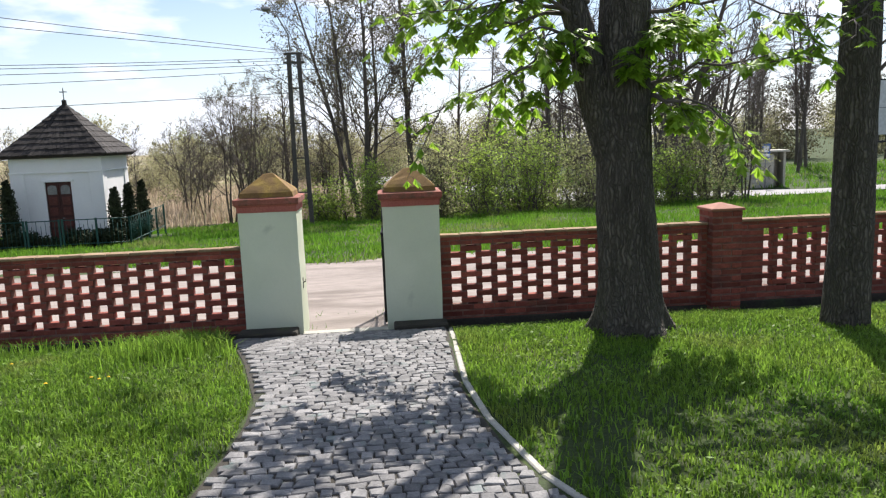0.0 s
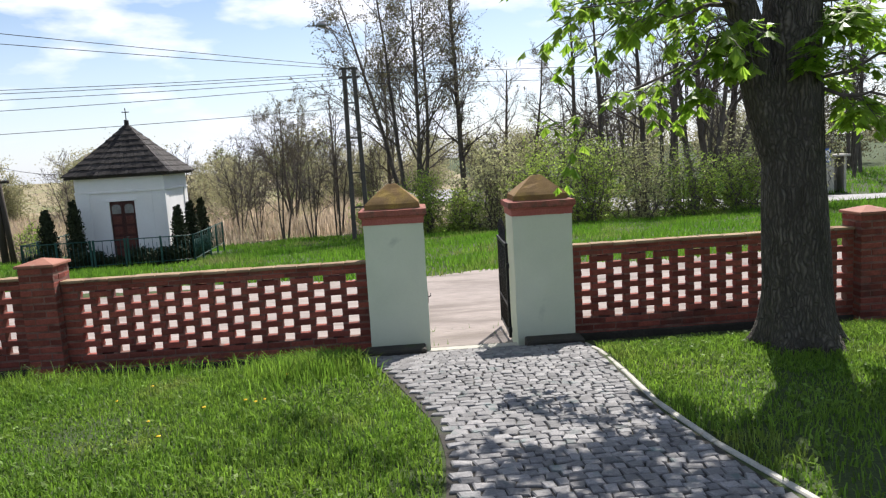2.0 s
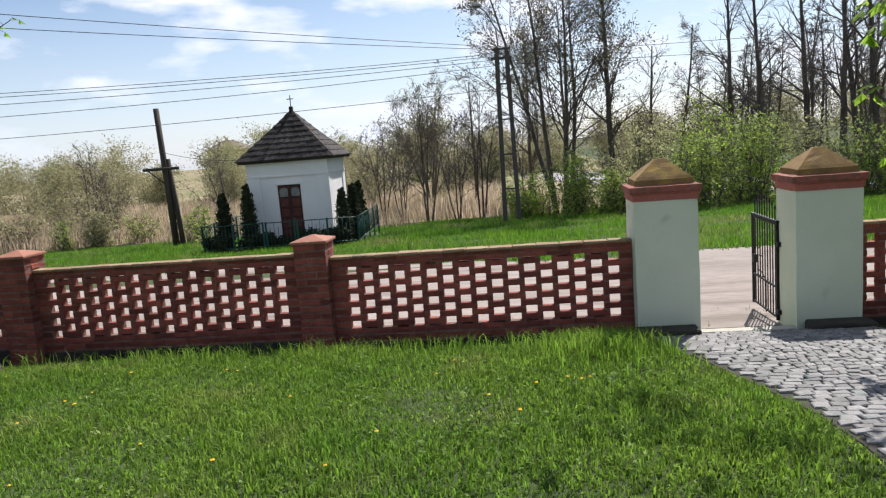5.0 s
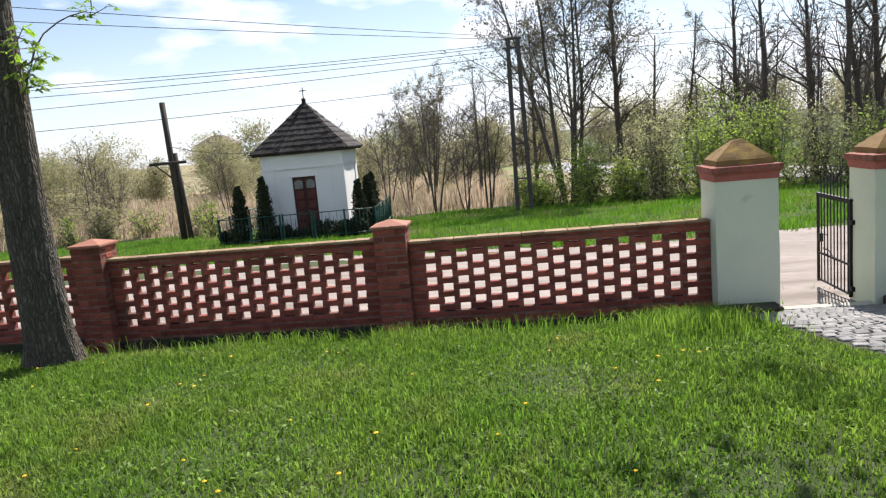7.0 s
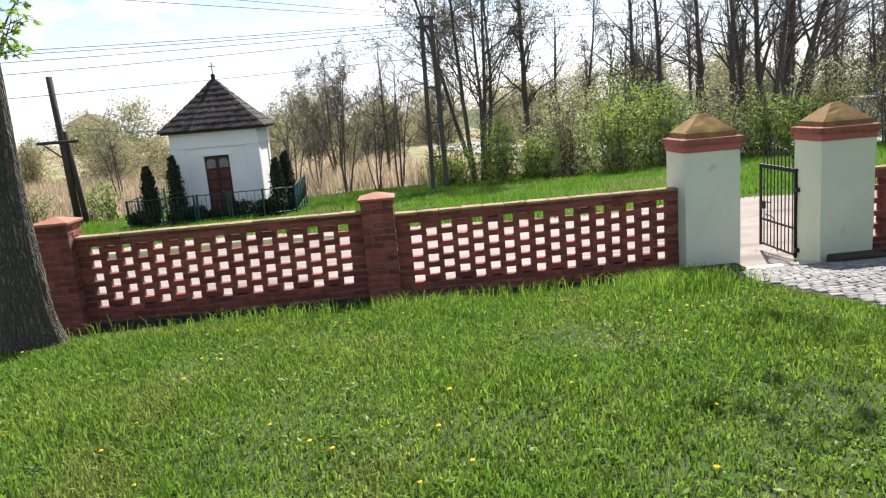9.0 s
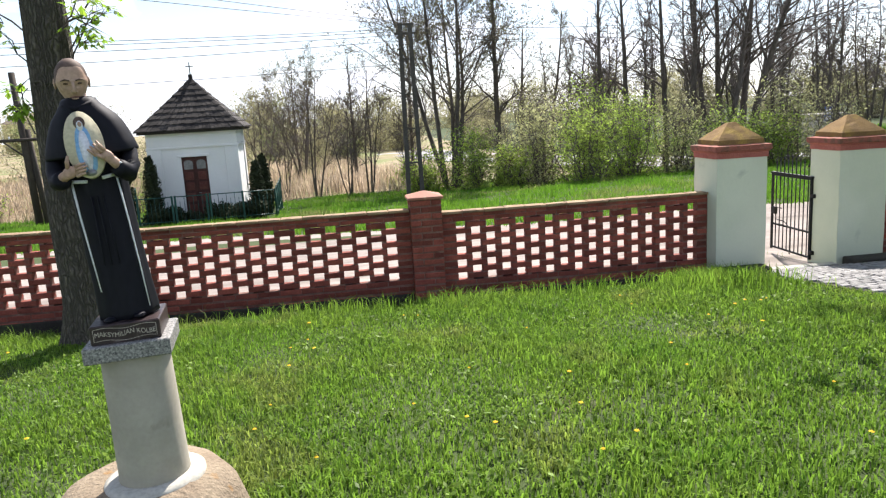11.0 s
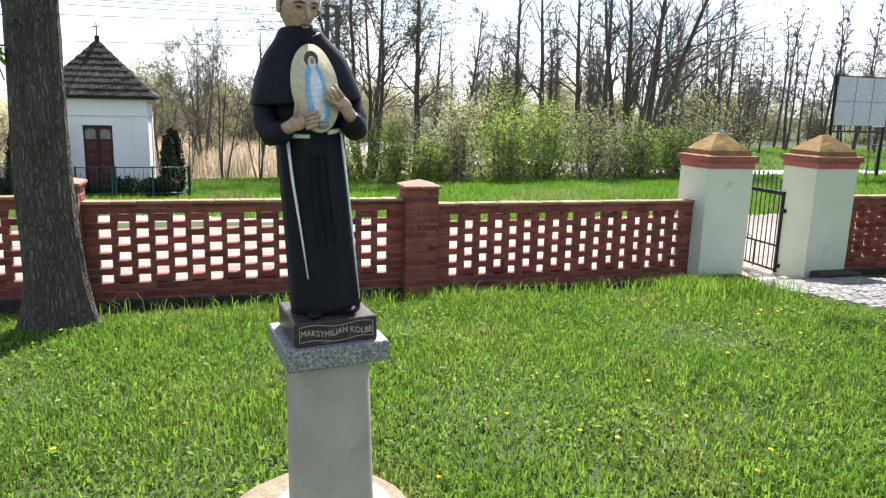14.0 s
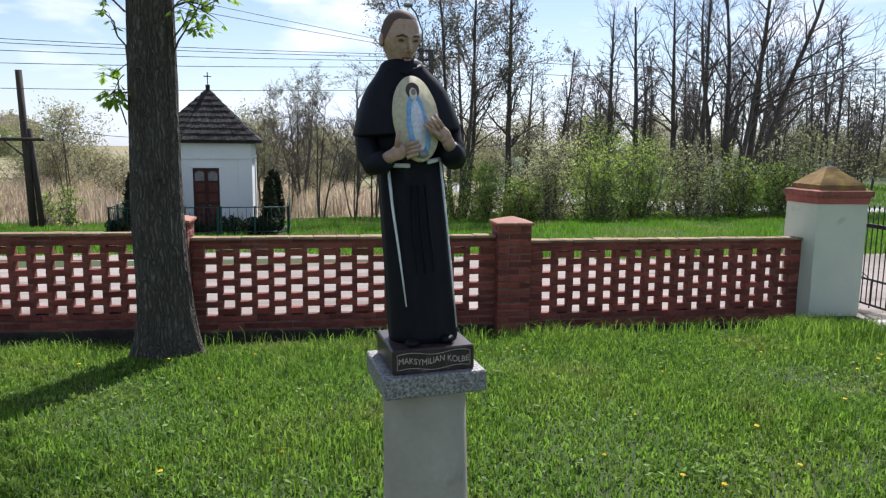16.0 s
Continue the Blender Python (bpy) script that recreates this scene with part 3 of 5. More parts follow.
def statue():
    bm = bmesh.new()

    def skin(prof, mi, n=40, pleat=0.0, cx=0.0, cy=0.0):
        rr = []
        for (rx, ry, z, dx, dy) in prof:
            ring = []
            for k in range(n):
                q = 2 * math.pi * k / n
                f = 1 + pleat * math.sin(q * 9 + 1.3) * (1 if math.sin(q) < 0.3 else 0.4)
                ring.append(bm.verts.new((cx + dx + rx * f * math.cos(q), cy + dy + ry * f * math.sin(q), z)))
            rr.append(ring)
        fs = []
        for a, b in zip(rr, rr[1:]):
            for k in range(n):
                fs.append(bm.faces.new((a[k], a[(k + 1) % n], b[(k + 1) % n], b[k])))
        fs += [bm.faces.new(rr[0][::-1]), bm.faces.new(rr[-1])]
        for f in fs:
            f.material_index = mi

    def egg(c, r, mi, m=Matrix.Identity(4), u=16, v=12):
        o = bmesh.ops.create_uvsphere(bm, u_segments=u, v_segments=v, radius=1)
        for p in o["verts"]:
            p.co = Vector(c) + (m.to_3x3() @ Vector((p.co.x * r[0], p.co.y * r[1], p.co.z * r[2])))
        for f in {f for p in o["verts"] for f in p.link_faces}:
            f.material_index = mi

    def limb(pts, rad, mi, sides=10):
        V, F = [], []
        tube(V, F, pts, rad, sides, True)
        vs = [bm.verts.new(p) for p in V]
        for f in F:
            bm.faces.new([vs[i] for i in f]).material_index = mi

    # robe with long folds
    skin([(0.100, 0.090, 0.0, 0.004, 0), (0.101, 0.090, 0.02, 0.004, 0), (0.097, 0.084, 0.12, 0.002, 0), (0.094, 0.078, 0.26, 0, 0), (0.093, 0.074, 0.40, 0, 0), (0.093, 0.073, 0.505, 0, 0), (0.10, 0.075, 0.56, 0, 0), (0.09, 0.07, 0.66, 0, 0)], 0, 72, 0.020)
    # shoulder cape, flaring to its hem
    skin([(0.10, 0.07, 0.605, 0, 0.004), (0.134, 0.096, 0.588, 0, 0.006), (0.149, 0.104, 0.578, 0, 0.006), (0.151, 0.104, 0.586, 0, 0.006), (0.143, 0.099, 0.616, 0, 0.006), (0.131, 0.092, 0.652, 0, 0.006), (0.118, 0.085, 0.684, 0, 0.006), (0.101, 0.077, 0.711, -0.001, 0.005), (0.081, 0.068, 0.733, -0.003, 0.003), (0.065, 0.060, 0.752, -0.005, 0.0), (0.055, 0.056, 0.768, -0.006, 0.0), (0.044, 0.048, 0.776, -0.007, 0.0), (0.036, 0.040, 0.770, -0.007, 0.0)], 0, 56, 0.010)
    # hood edge folded over in front
    limb([(-0.058, 0.0, 0.764), (-0.046, -0.040, 0.750), (-0.008, -0.062, 0.734), (0.034, -0.044, 0.750), (0.048, 0.0, 0.766)], [0.006, 0.009, 0.010, 0.009, 0.006], 0, 8)
    for s in (-1, 1):
        zc = 0.014 if s > 0 else 0.0
        limb([(s * 0.105, 0.0, 0.62), (s * 0.119, -0.010, 0.572), (s * 0.119, -0.030, 0.532), (s * 0.110, -0.056, 0.505), (s * 0.095, -0.086, 0.508 + zc), (s * 0.083, -0.100, 0.520 + zc)], [0.026, 0.030, 0.033, 0.034, 0.031, 0.026], 0, 14)
    # hands: one lies across, the other points up
    limb([(-0.094, -0.094, 0.512), (-0.074, -0.108, 0.524), (-0.056, -0.116, 0.530)], [0.017, 0.017, 0.015], 1, 10)
    egg((-0.055, -0.118, 0.533), (0.026, 0.011, 0.020), 1, pose(0, 0, 0, 0, -14, 0))
    for i in range(4):
        zz = 0.549 - 0.0105 * i
        limb([(-0.036, -0.124, zz), (-0.016, -0.129, zz + 0.006), (0.002 - 0.004 * abs(i - 1), -0.128, zz + 0.008)], [0.0062, 0.0058, 0.0035], 1, 7)
    limb([(-0.060, -0.120, 0.546), (-0.056, -0.126, 0.570), (-0.050, -0.127, 0.588)], [0.0075, 0.0068, 0.004], 1, 7)
    limb([(0.094, -0.094, 0.530), (0.084, -0.106, 0.546), (0.074, -0.116, 0.562)], [0.017, 0.017, 0.015], 1, 10)
    egg((0.068, -0.119, 0.570), (0.019, 0.011, 0.026), 1, pose(0, 0, 0, 0, -38, 0))
    for i in range(4):
        xx, zz = 0.066 - 0.010 * i, 0.590 - 0.005 * i
        limb([(xx, -0.125, zz), (xx - 0.013, -0.129, zz + 0.018), (xx - 0.022, -0.128, zz + 0.034 - 0.003 * i)], [0.0062, 0.0056, 0.0034], 1, 7)
    limb([(0.060, -0.124, 0.566), (0.046, -0.129, 0.574), (0.034, -0.128, 0.586)], [0.0072, 0.0062, 0.0038], 1, 7)
    # white cuff edge
    limb([(0.100, -0.112, 0.545), (0.112, -0.098, 0.530)], [0.004, 0.004], 5, 6)
    # neck and head, bowed a little
    skin([(0.036, 0.038, 0.745, -0.006, -0.002), (0.034, 0.036, 0.785, -0.008, -0.008)], 1, 20)
    H = Vector((-0.008, -0.018, 0.828))
    hm = pose(0, 0, 0, 13, 2, 14)

    def at(x, y, z):
        return H + hm.to_3x3() @ Vector((x, y, z))

    o = bmesh.ops.create_uvsphere(bm, u_segments=110, v_segments=84, radius=1)
    for p in o["verts"]:
        x, y, z = p.co
        wx = 0.051 + 0.004 * z if z > 0 else 0.051 * (1 + z * 0.30)
        wy = 0.060 if y > 0 else 0.055 + 0.003 * z
        back = 1.0 if y < 0 or z > -0.2 else 1 - 0.45 * min(1, (-0.2 - z))
        q = Vector((x * wx, y * wy * back, z * 0.078))
        # brow, sockets, cheeks and jaw of the front
        if y < 0:
            f = -y
            q.y -= 0.004 * f * math.exp(-((z - 0.12) / 0.10) ** 2)
            q.y += 0.006 * f * math.exp(-((z + 0.06) / 0.10) ** 2) * (math.exp(-((x - 0.40) / 0.22) ** 2) + math.exp(-((x + 0.40) / 0.22) ** 2))
            q.y -= 0.003 * f * math.exp(-((z + 0.82) / 0.16) ** 2)
            q.x *= 1 - 0.06 * math.exp(-((z + 0.5) / 0.18) ** 2)
        p.co = H + hm.to_3x3() @ q
    for f in {f for p in o["verts"] for f in p.link_faces}:
        c = hm.to_3x3().inverted() @ (f.calc_center_median() - H)
        # short hair, high at the temples and close round the back
        line = 0.056 - 1.3 * max(0.0, c.y + 0.034) - 1.7 * max(0.0, abs(c.x) - 0.033) * (1 if c.y > -0.030 else 0.25)
        f.material_index = 2 if c.z > max(line, -0.045) else 1
    limb([at(0, -0.053, 0.010), at(0, -0.063, -0.008), at(0, -0.069, -0.022), at(0, -0.060, -0.028)], [0.0045, 0.0060, 0.0078, 0.004], 1, 8)
    for s in (-1, 1):
        egg(at(s * 0.052, 0.006, -0.004), (0.005, 0.011, 0.018), 1, hm)
        limb([at(s * 0.009, -0.058, 0.012), at(s * 0.022, -0.057, 0.016), at(s * 0.035, -0.047, 0.011)], [0.0026, 0.0032, 0.0015], 2, 6)
        egg(at(s * 0.021, -0.0505, 0.002), (0.0085, 0.004, 0.0035), 2, hm)
        egg(at(s * 0.007, -0.058, -0.024), (0.005, 0.006, 0.004), 1, hm)
    limb([at(-0.016, -0.047, -0.043), at(0, -0.053, -0.042), at(0.016, -0.047, -0.043)], [0.0014, 0.0022, 0.0014], 7, 6)
    limb([at(-0.010, -0.050, -0.047), at(0, -0.053, -0.048), at(0.010, -0.050, -0.047)], [0.002, 0.003, 0.002], 1, 6)
    # oval medallion with plain painted shapes
    tilt = pose(0.002, -0.100, 0.616, -9, -3, 0)

    def oval(cx, cz, rx, rz, y, mi, n=28, thick=0.010):
        a = [bm.verts.new(tilt @ Vector((cx + rx * math.cos(2 * math.pi * k / n), y, cz + rz * math.sin(2 * math.pi * k / n)))) for k in range(n)]
        b = [bm.verts.new(tilt @ Vector((cx + rx * math.cos(2 * math.pi * k / n), y + thick, cz + rz * math.sin(2 * math.pi * k / n)))) for k in range(n)]
        fs = [bm.faces.new(a), bm.faces.new(b[::-1])] + [bm.faces.new((a[k], b[k], b[(k + 1) % n], a[(k + 1) % n])) for k in range(n)]
        for f in fs:
            f.material_index = mi

    oval(0, 0, 0.060, 0.113, 0, 3, 40, 0.02)
    oval(0.001, 0.074, 0.018, 0.021, -0.0015, 2)
    oval(0.001, 0.010, 0.025, 0.056, -0.0020, 4)
    oval(-0.012, -0.030, 0.016, 0.060, -0.0022, 4)
    oval(0.016, -0.030, 0.014, 0.062, -0.0022, 4)
    oval(0.002, -0.018, 0.0165, 0.068, -0.0034, 5)
    oval(0.001, 0.064, 0.010, 0.017, -0.0034, 5)
    oval(0.002, 0.069, 0.0062, 0.0085, -0.0046, 1)
    oval(0.002, -0.095, 0.017, 0.011, -0.0040, 6)
    # waist cord and hanging ends
    limb([(-0.076, -0.052, 0.500), (-0.058, -0.068, 0.497), (-0.020, -0.082, 0.494)], [0.006, 0.006, 0.006], 5, 6)
    limb([(0.030, -0.080, 0.500), (0.050, -0.074, 0.503), (0.072, -0.056, 0.506)], [0.007, 0.007, 0.006], 5, 6)
    limb([(-0.074, -0.054, 0.498), (-0.071, -0.060, 0.38), (-0.064, -0.069, 0.25), (-0.057, -0.078, 0.11)], [0.0042, 0.0038, 0.003, 0.002], 5, 6)
    limb([(0.072, -0.056, 0.500), (0.078, -0.056, 0.36), (0.082, -0.060, 0.20), (0.086, -0.064, 0.03)], [0.0036, 0.0032, 0.0026, 0.0018], 5, 6)
    for x in (-0.018, 0.0, 0.02):
        limb([(x, -0.076, 0.44), (x * 1.2, -0.081, 0.30), (x * 1.3, -0.087, 0.20)], [0.003, 0.003, 0.0015], 0, 6)
    for s in (-1, 1):
        egg((s * 0.05, -0.086, 0.009), (0.020, 0.024, 0.010), 0)
    for v in bm.verts:
        v.co += Vector((noise.noise(v.co * 30), noise.noise(v.co * 30 + Vector((7, 0, 0))), 0)) * 0.0012
    ob = part("statue", bm, [ROBE, SKIN, HAIR, CREAM, PALEBLUE, WHITEPAINT, STEEL, LIP], smooth=True)
    ob.matrix_world = pose(SX - 0.014, SY + 0.01, FZ + 0.001, 0, -4.4, ST) @ Matrix.Scale(1.022, 4)
    return tagged(ob, "painted statue in a black robe holding an oval medallion", "statue")


statue()

# ---- chapel ----
CX, CY = -11.31, 27.4
CZ = gz(CX, 25.6) - 0.05
CT = 3.0
chapel = thing("chapel", CX, CY, CZ, "small whitewashed roadside chapel with dark shingled hip roof", "chapel", turn=CT)
CH, CW = 3.13, 1.475
t = 0.22
part("wall", boxes((-CW, -0.43, -CW, -CW + t, 0, CH), (0.43, CW, -CW, -CW + t, 0, CH), (-0.43, 0.43, -CW, -CW + t, 2.28, CH)), WHITEWASH, chapel)
part("wall", boxes((-CW, -CW + t, -CW + t, CW - t, 0, CH)), WHITEWASH, chapel)
part("wall", boxes((CW - t, CW, -CW + t, CW - t, 0, CH)), WHITEWASH, chapel)
part("wall", boxes((-CW, CW, CW - t, CW, 0, CH)), WHITEWASH, chapel)
for sx in (-1, 1):
    for sy in (-1, 1):
        x, y = sx * (CW - 0.19), sy * (CW - 0.19)
        part("pilaster", boxes((x - 0.23, x + 0.23, y - 0.23, y + 0.23, 0, 2.60), bevel=0.01), WHITEWASH, chapel)
part("cornice_band", boxes((-CW - 0.06, CW + 0.06, -CW - 0.06, CW + 0.06, 2.58, 2.65), (-CW - 0.03, CW + 0.03, -CW - 0.03, CW + 0.03, 2.65, CH), bevel=0.008), WHITEWASH, chapel)
for q in ((-CW - 0.05, -0.43, -CW - 0.05, -CW, 0, 0.35), (0.43, CW + 0.05, -CW - 0.05, -CW, 0, 0.35), (CW, CW + 0.05, -CW, CW, 0, 0.35)):
    part("plinth", boxes(q, bevel=0.008), CONCRETE, chapel)
part("lintel", boxes((-0.52, 0.52, -CW - 0.05, -CW + 0.01, 2.28, 2.36), bevel=0.006), WHITEWASH, chapel)
door = part("door", boxes((-0.43, 0.43, -CW + 0.07, -CW + 0.12, 0.05, 2.28)), DOORWOOD, chapel, "dark red panelled double door")
for sx in (-1, 1):
    part("door_leaf", boxes((sx * 0.215 - 0.205, sx * 0.215 + 0.205, -CW + 0.05, -CW + 0.07, 0.07, 2.26), bevel=0.006), DOORWOOD, door)
    for z0, z1 in ((0.18, 0.62), (0.72, 1.02), (1.12, 1.40), (1.48, 1.76)):
        part("panel", boxes((sx * 0.215 - 0.14, sx * 0.215 + 0.14, -CW + 0.03, -CW + 0.05, z0, z1), bevel=0.012), DOORRED, door)
        for bx in (-0.07, 0.07):
            part("carved_stud", boxes((sx * 0.215 + bx - 0.05, sx * 0.215 + bx + 0.05, -CW + 0.018, -CW + 0.03, z0 + 0.06, z1 - 0.06), bevel=0.012), DOORRED, door)
    bm = bmesh.new()
    arch = [(-0.15, 1.85), (0.15, 1.85), (0.15, 2.08)] + [(0.15 * math.cos(a), 2.08 + 0.09 * math.sin(a)) for a in (0.6, 1.1, 1.57, 2.04, 2.54)] + [(-0.15, 2.08)]
    f = bm.faces.new([bm.verts.new((sx * 0.215 + px_, -CW + 0.048, pz_)) for px_, pz_ in arch])
    for v in bmesh.ops.extrude_face_region(bm, geom=[f])["geom"]:
        if isinstance(v, bmesh.types.BMVert):
            v.co.y -= 0.012
    part("door_pane", bm, DUSTYPANE, door, "dusty arched glass pane")
rod("door_handle", [(0.05, -CW + 0.0, 1.02), (0.05, -CW - 0.02, 1.02), (0.12, -CW - 0.02, 1.02)], 0.012, STEEL, door)
RE, RH = CW + 0.27, 1.78
roof = part("roof", boxes((-RE + 0.02, RE - 0.02, -RE + 0.02, RE - 0.02, CH - 0.02, CH + 0.08)), SHINGLE, chapel, "dark weathered wooden shingle roof")
bm = bmesh.new()
bmesh.ops.create_cone(bm, cap_ends=True, segments=4, radius1=(RE - 0.03) * 1.414, radius2=0.05, depth=RH, matrix=pose(0, 0, CH + 0.08 + RH / 2, 0, 0, 45))
part("roof_deck", bm, SHINGLE, roof)
NC = 9
rr = random.Random(4)
for side in range(4):
    M = pose(0, 0, 0, 0, 0, 90 * side)
    for i in range(NC):
        f0, f1 = i / NC, min((i + 1.25) / NC, 1.0)
        curve = lambda f: RE * (1 - f) ** 1.06 + 0.05
        w = curve(f0)
        n = max(2, int(2 * w / 0.13))
        bm = bmesh.new()
        for k in range(n):
            xa, xb = -w + 2 * w * k / n + 0.006, -w + 2 * w * (k + 1) / n - 0.006
            w1 = curve(f1)
            drop = rr.uniform(0, 0.035)
            za, zb = CH + 0.07 + RH * f0 - drop * 0.7, CH + 0.07 + RH * f1
            ya, yb = -(w + drop * 0.6), -w1
            k1 = w1 / w
            lift = 0.035 + rr.uniform(0, 0.015)
            vs = [bm.verts.new(M @ Vector(p)) for p in ((xa, ya, za), (xb, ya, za), (xb * k1, yb, zb), (xa * k1, yb, zb), (xa, ya - 0.01, za + lift), (xb, ya - 0.01, za + lift), (xb * k1, yb, zb + 0.012), (xa * k1, yb, zb + 0.012))]
            for q in ((0, 1, 2, 3), (4, 5, 6, 7), (0, 1, 5, 4), (1, 2, 6, 5), (3, 0, 4, 7)):
                bm.faces.new([vs[j] for j in q])
        part("shingle_course", bm, SHINGLE, roof)
part("finial", boxes((-0.07, 0.07, -0.07, 0.07, CH + RH - 0.05, CH + RH + 0.24), bevel=0.02), SHINGLE, chapel)
cross = rod("cross", [(0, 0, CH + RH + 0.2), (0, 0, CH + RH + 0.66)], 0.018, IRON, chapel, "thin dark iron cross")
rod("cross_arm", [(-0.13, 0, CH + RH + 0.52), (0.13, 0, CH + RH + 0.52)], 0.018, IRON, cross)

# garden fence of the chapel
fence = thing("chapel_fence", CX, CY, CZ + 0.14, "dark green painted iron fence around the chapel garden", "fence", turn=CT)


def fence_run(x0, y0, x1, y1, bars=True):
    L = math.hypot(x1 - x0, y1 - y0)
    n = max(1, round(L / 1.25))
    for i in range(n + 1):
        x, y = x0 + (x1 - x0) * i / n, y0 + (y1 - y0) * i / n
        part("post", boxes((x - 0.03, x + 0.03, y - 0.03, y + 0.03, -0.25, 0.98), bevel=0.006), GREENIRON, fence)
    for z in (0.14, 0.94):
        rod("rail", [(x0, y0, z), (x1, y1, z)], 0.018, GREENIRON, fence)
    m = int(L / 0.13)
    for i in range(1, m):
        x, y = x0 + (x1 - x0) * i / m, y0 + (y1 - y0) * i / m
        rod("picket", [(x, y, 0.14), (x, y, 0.94 - (0.16 if i % 2 else 0))], 0.009, GREENIRON, fence, sides=4)


fence_run(-2.75, -3.1, -0.6, -3.1)
fence_run(-0.5, -3.1, 0.5, -3.1)
fence_run(0.6, -3.1, 2.7, -3.1)
fence_run(2.7, -3.1, 2.7, 1.5)
fence_run(-2.75, -3.1, -2.75, 1.5)


def leaf_soup(name, centres, size, n, spread, material, parent=None, squash=1.0, seed=1, label=""):
    """Many small leaf blades scattered round the centres, in one mesh."""
    g = np.random.default_rng(seed)
    c = np.asarray(centres, float)
    idx = g.integers(0, len(c), n)
    d = g.normal(size=(n, 3))
    d /= np.linalg.norm(d, axis=1)[:, None]
    sp = np.asarray(spread, float)
    sp = sp[idx] if sp.ndim else np.full(n, float(sp))
    p = c[idx] + d * (sp * g.random(n) ** 0.5)[:, None] * np.array((1, 1, squash))
    a = g.normal(size=(n, 3))
    a /= np.linalg.norm(a, axis=1)[:, None]
    b = np.cross(a, g.normal(size=(n, 3)))
    b /= np.linalg.norm(b, axis=1)[:, None]
    s = size * (0.6 + 0.8 * g.random(n))[:, None]
    V = np.stack([p - a * s, p + b * s * 0.45, p + a * s, p - b * s * 0.45], 1).reshape(-1, 3)
    F = np.arange(4 * n).reshape(-1, 4)
    return raw(name, V.tolist(), F.tolist(), material, parent, label)


def thuja(x, y, h, r):
    z = gz(x, y)
    tr = thing("thuja", x, y, z, "narrow dark brownish thuja beside the chapel fence", "shrub", "thujas round the chapel")
    rod("trunk", [(0, 0, -0.1), (0, 0, h * 0.9)], [0.05, 0.01], BARKFAR, tr)
    cs, sp = [], []
    for i in range(30):
        f = i / 29
        cs.append((0.05 * math.sin(i * 2.4), 0.05 * math.cos(i * 2.4), 0.1 + f * h * 0.93))
        sp.append(r * min(1, 0.55 + 2.5 * f) * (1 - f ** 2.2) ** 0.8 + 0.04)
    leaf_soup("crown", cs, 0.055, 4200, sp, THUJA, tr, 1.0, int(abs(x) * 100))


def at_chapel(dx, dy):
    c, s = math.cos(radians(CT)), math.sin(radians(CT))
    return CX + c * dx - s * dy, CY + s * dx + c * dy


for dx, dy, h, r in ((-2.15, -2.5, 2.05, 0.32), (-1.32, -2.3, 2.35, 0.31), (2.1, -2.4, 1.95, 0.27), (2.3, -1.5, 2.1, 0.27), (2.1, 0.9, 2.2, 0.29)):
    thuja(*at_chapel(dx, dy), h, r)
for dx, dy, s in ((0.75, -2.6, 0.5), (1.3, -2.7, 0.42), (-2.4, -2.8, 0.35), (-0.35, -2.65, 0.5), (-1.0, -2.6, 0.45), (1.8, -2.75, 0.4)):
    x, y = at_chapel(dx, dy)
    b = thing("low_juniper", x, y, gz(x, y), "low spreading dark green juniper bush by the fence", "shrub", "junipers by the chapel")
    V, F = [], []
    for k in range(7):
        tube(V, F, [(0, 0, -0.05), (s * math.cos(k), s * math.sin(k), 0.35)], [0.02, 0.006], 4)
    tagged(raw("branchwork", V, F, BARKFAR, b), kind="stuff")
    leaf_soup("foliage", [(s * random.uniform(-1, 1), s * random.uniform(-0.6, 0.6), random.uniform(0.1, 0.45)) for _ in range(14)], 0.06, 2600, 0.26, THUJA, b, 0.8, int(s * 100))

# ---- poles and wires ----
px, py = -19.7, 33.4
wp = thing("wooden_pole", px, py, gz(px, py), "old leaning dark wooden pole with brace and crossarm", "pole")
lean = Vector((-0.16, 0.1, 6.6))
rod("mast", [(0.05, 0, -0.3), tuple(lean)], [0.16, 0.13], POLEWOOD, wp, sides=8)
rod("brace", [(0.36, 0.1, -0.3), (0.12, 0.1, 4.2)], [0.13, 0.10], POLEWOOD, wp, sides=8)
arm = rod("crossarm", [(-1.05, -0.2, 3.75), (0.75, -0.2, 3.75)], 0.075, POLEWOOD, wp)
rod("arm_stay", [(-0.85, -0.1, 3.7), (0.05, -0.05, 2.9)], 0.04, POLEWOOD, wp)
for x in (-0.95, -0.55, 0.65):
    rod("insulator", [(x, -0.2, 3.78), (x, -0.2, 3.92)], 0.04, SIGNWHITE, arm)

qx, qy = -3.3, 29.6
cp = thing("double_pole", qx, qy, gz(qx, qy), "tall dark double concrete pole with street lamp arm", "pole")
PT = 5.15 - gz(qx, qy)
for x0, x1 in ((-0.27, -0.09), (0.31, 0.09)):
    V, F = [], []
    part("leg", boxes((-0.085, 0.085, -0.085, 0.085, 0, 1)), POLECON, cp).matrix_basis = Matrix.Translation((x0, 0, -0.3)) @ Matrix(((1, 0, x1 - x0, 0), (0, 1, 0, 0), (0, 0, PT + 0.3, 0), (0, 0, 0, 1)))
for i in range(1, 5):
    z = PT * i / 5
    f = i / 5
    part("spacer", boxes((-0.27 + 0.18 * f, 0.31 - 0.22 * f, -0.04, 0.04, z - 0.03, z + 0.03)), POLECON, cp)
hd = part("crossarm", boxes((-0.42, 0.42, -0.05, 0.05, PT - 0.42, PT - 0.34), (-0.36, 0.36, -0.05, 0.05, PT - 0.08, PT), bevel=0.01), POLECON, cp)
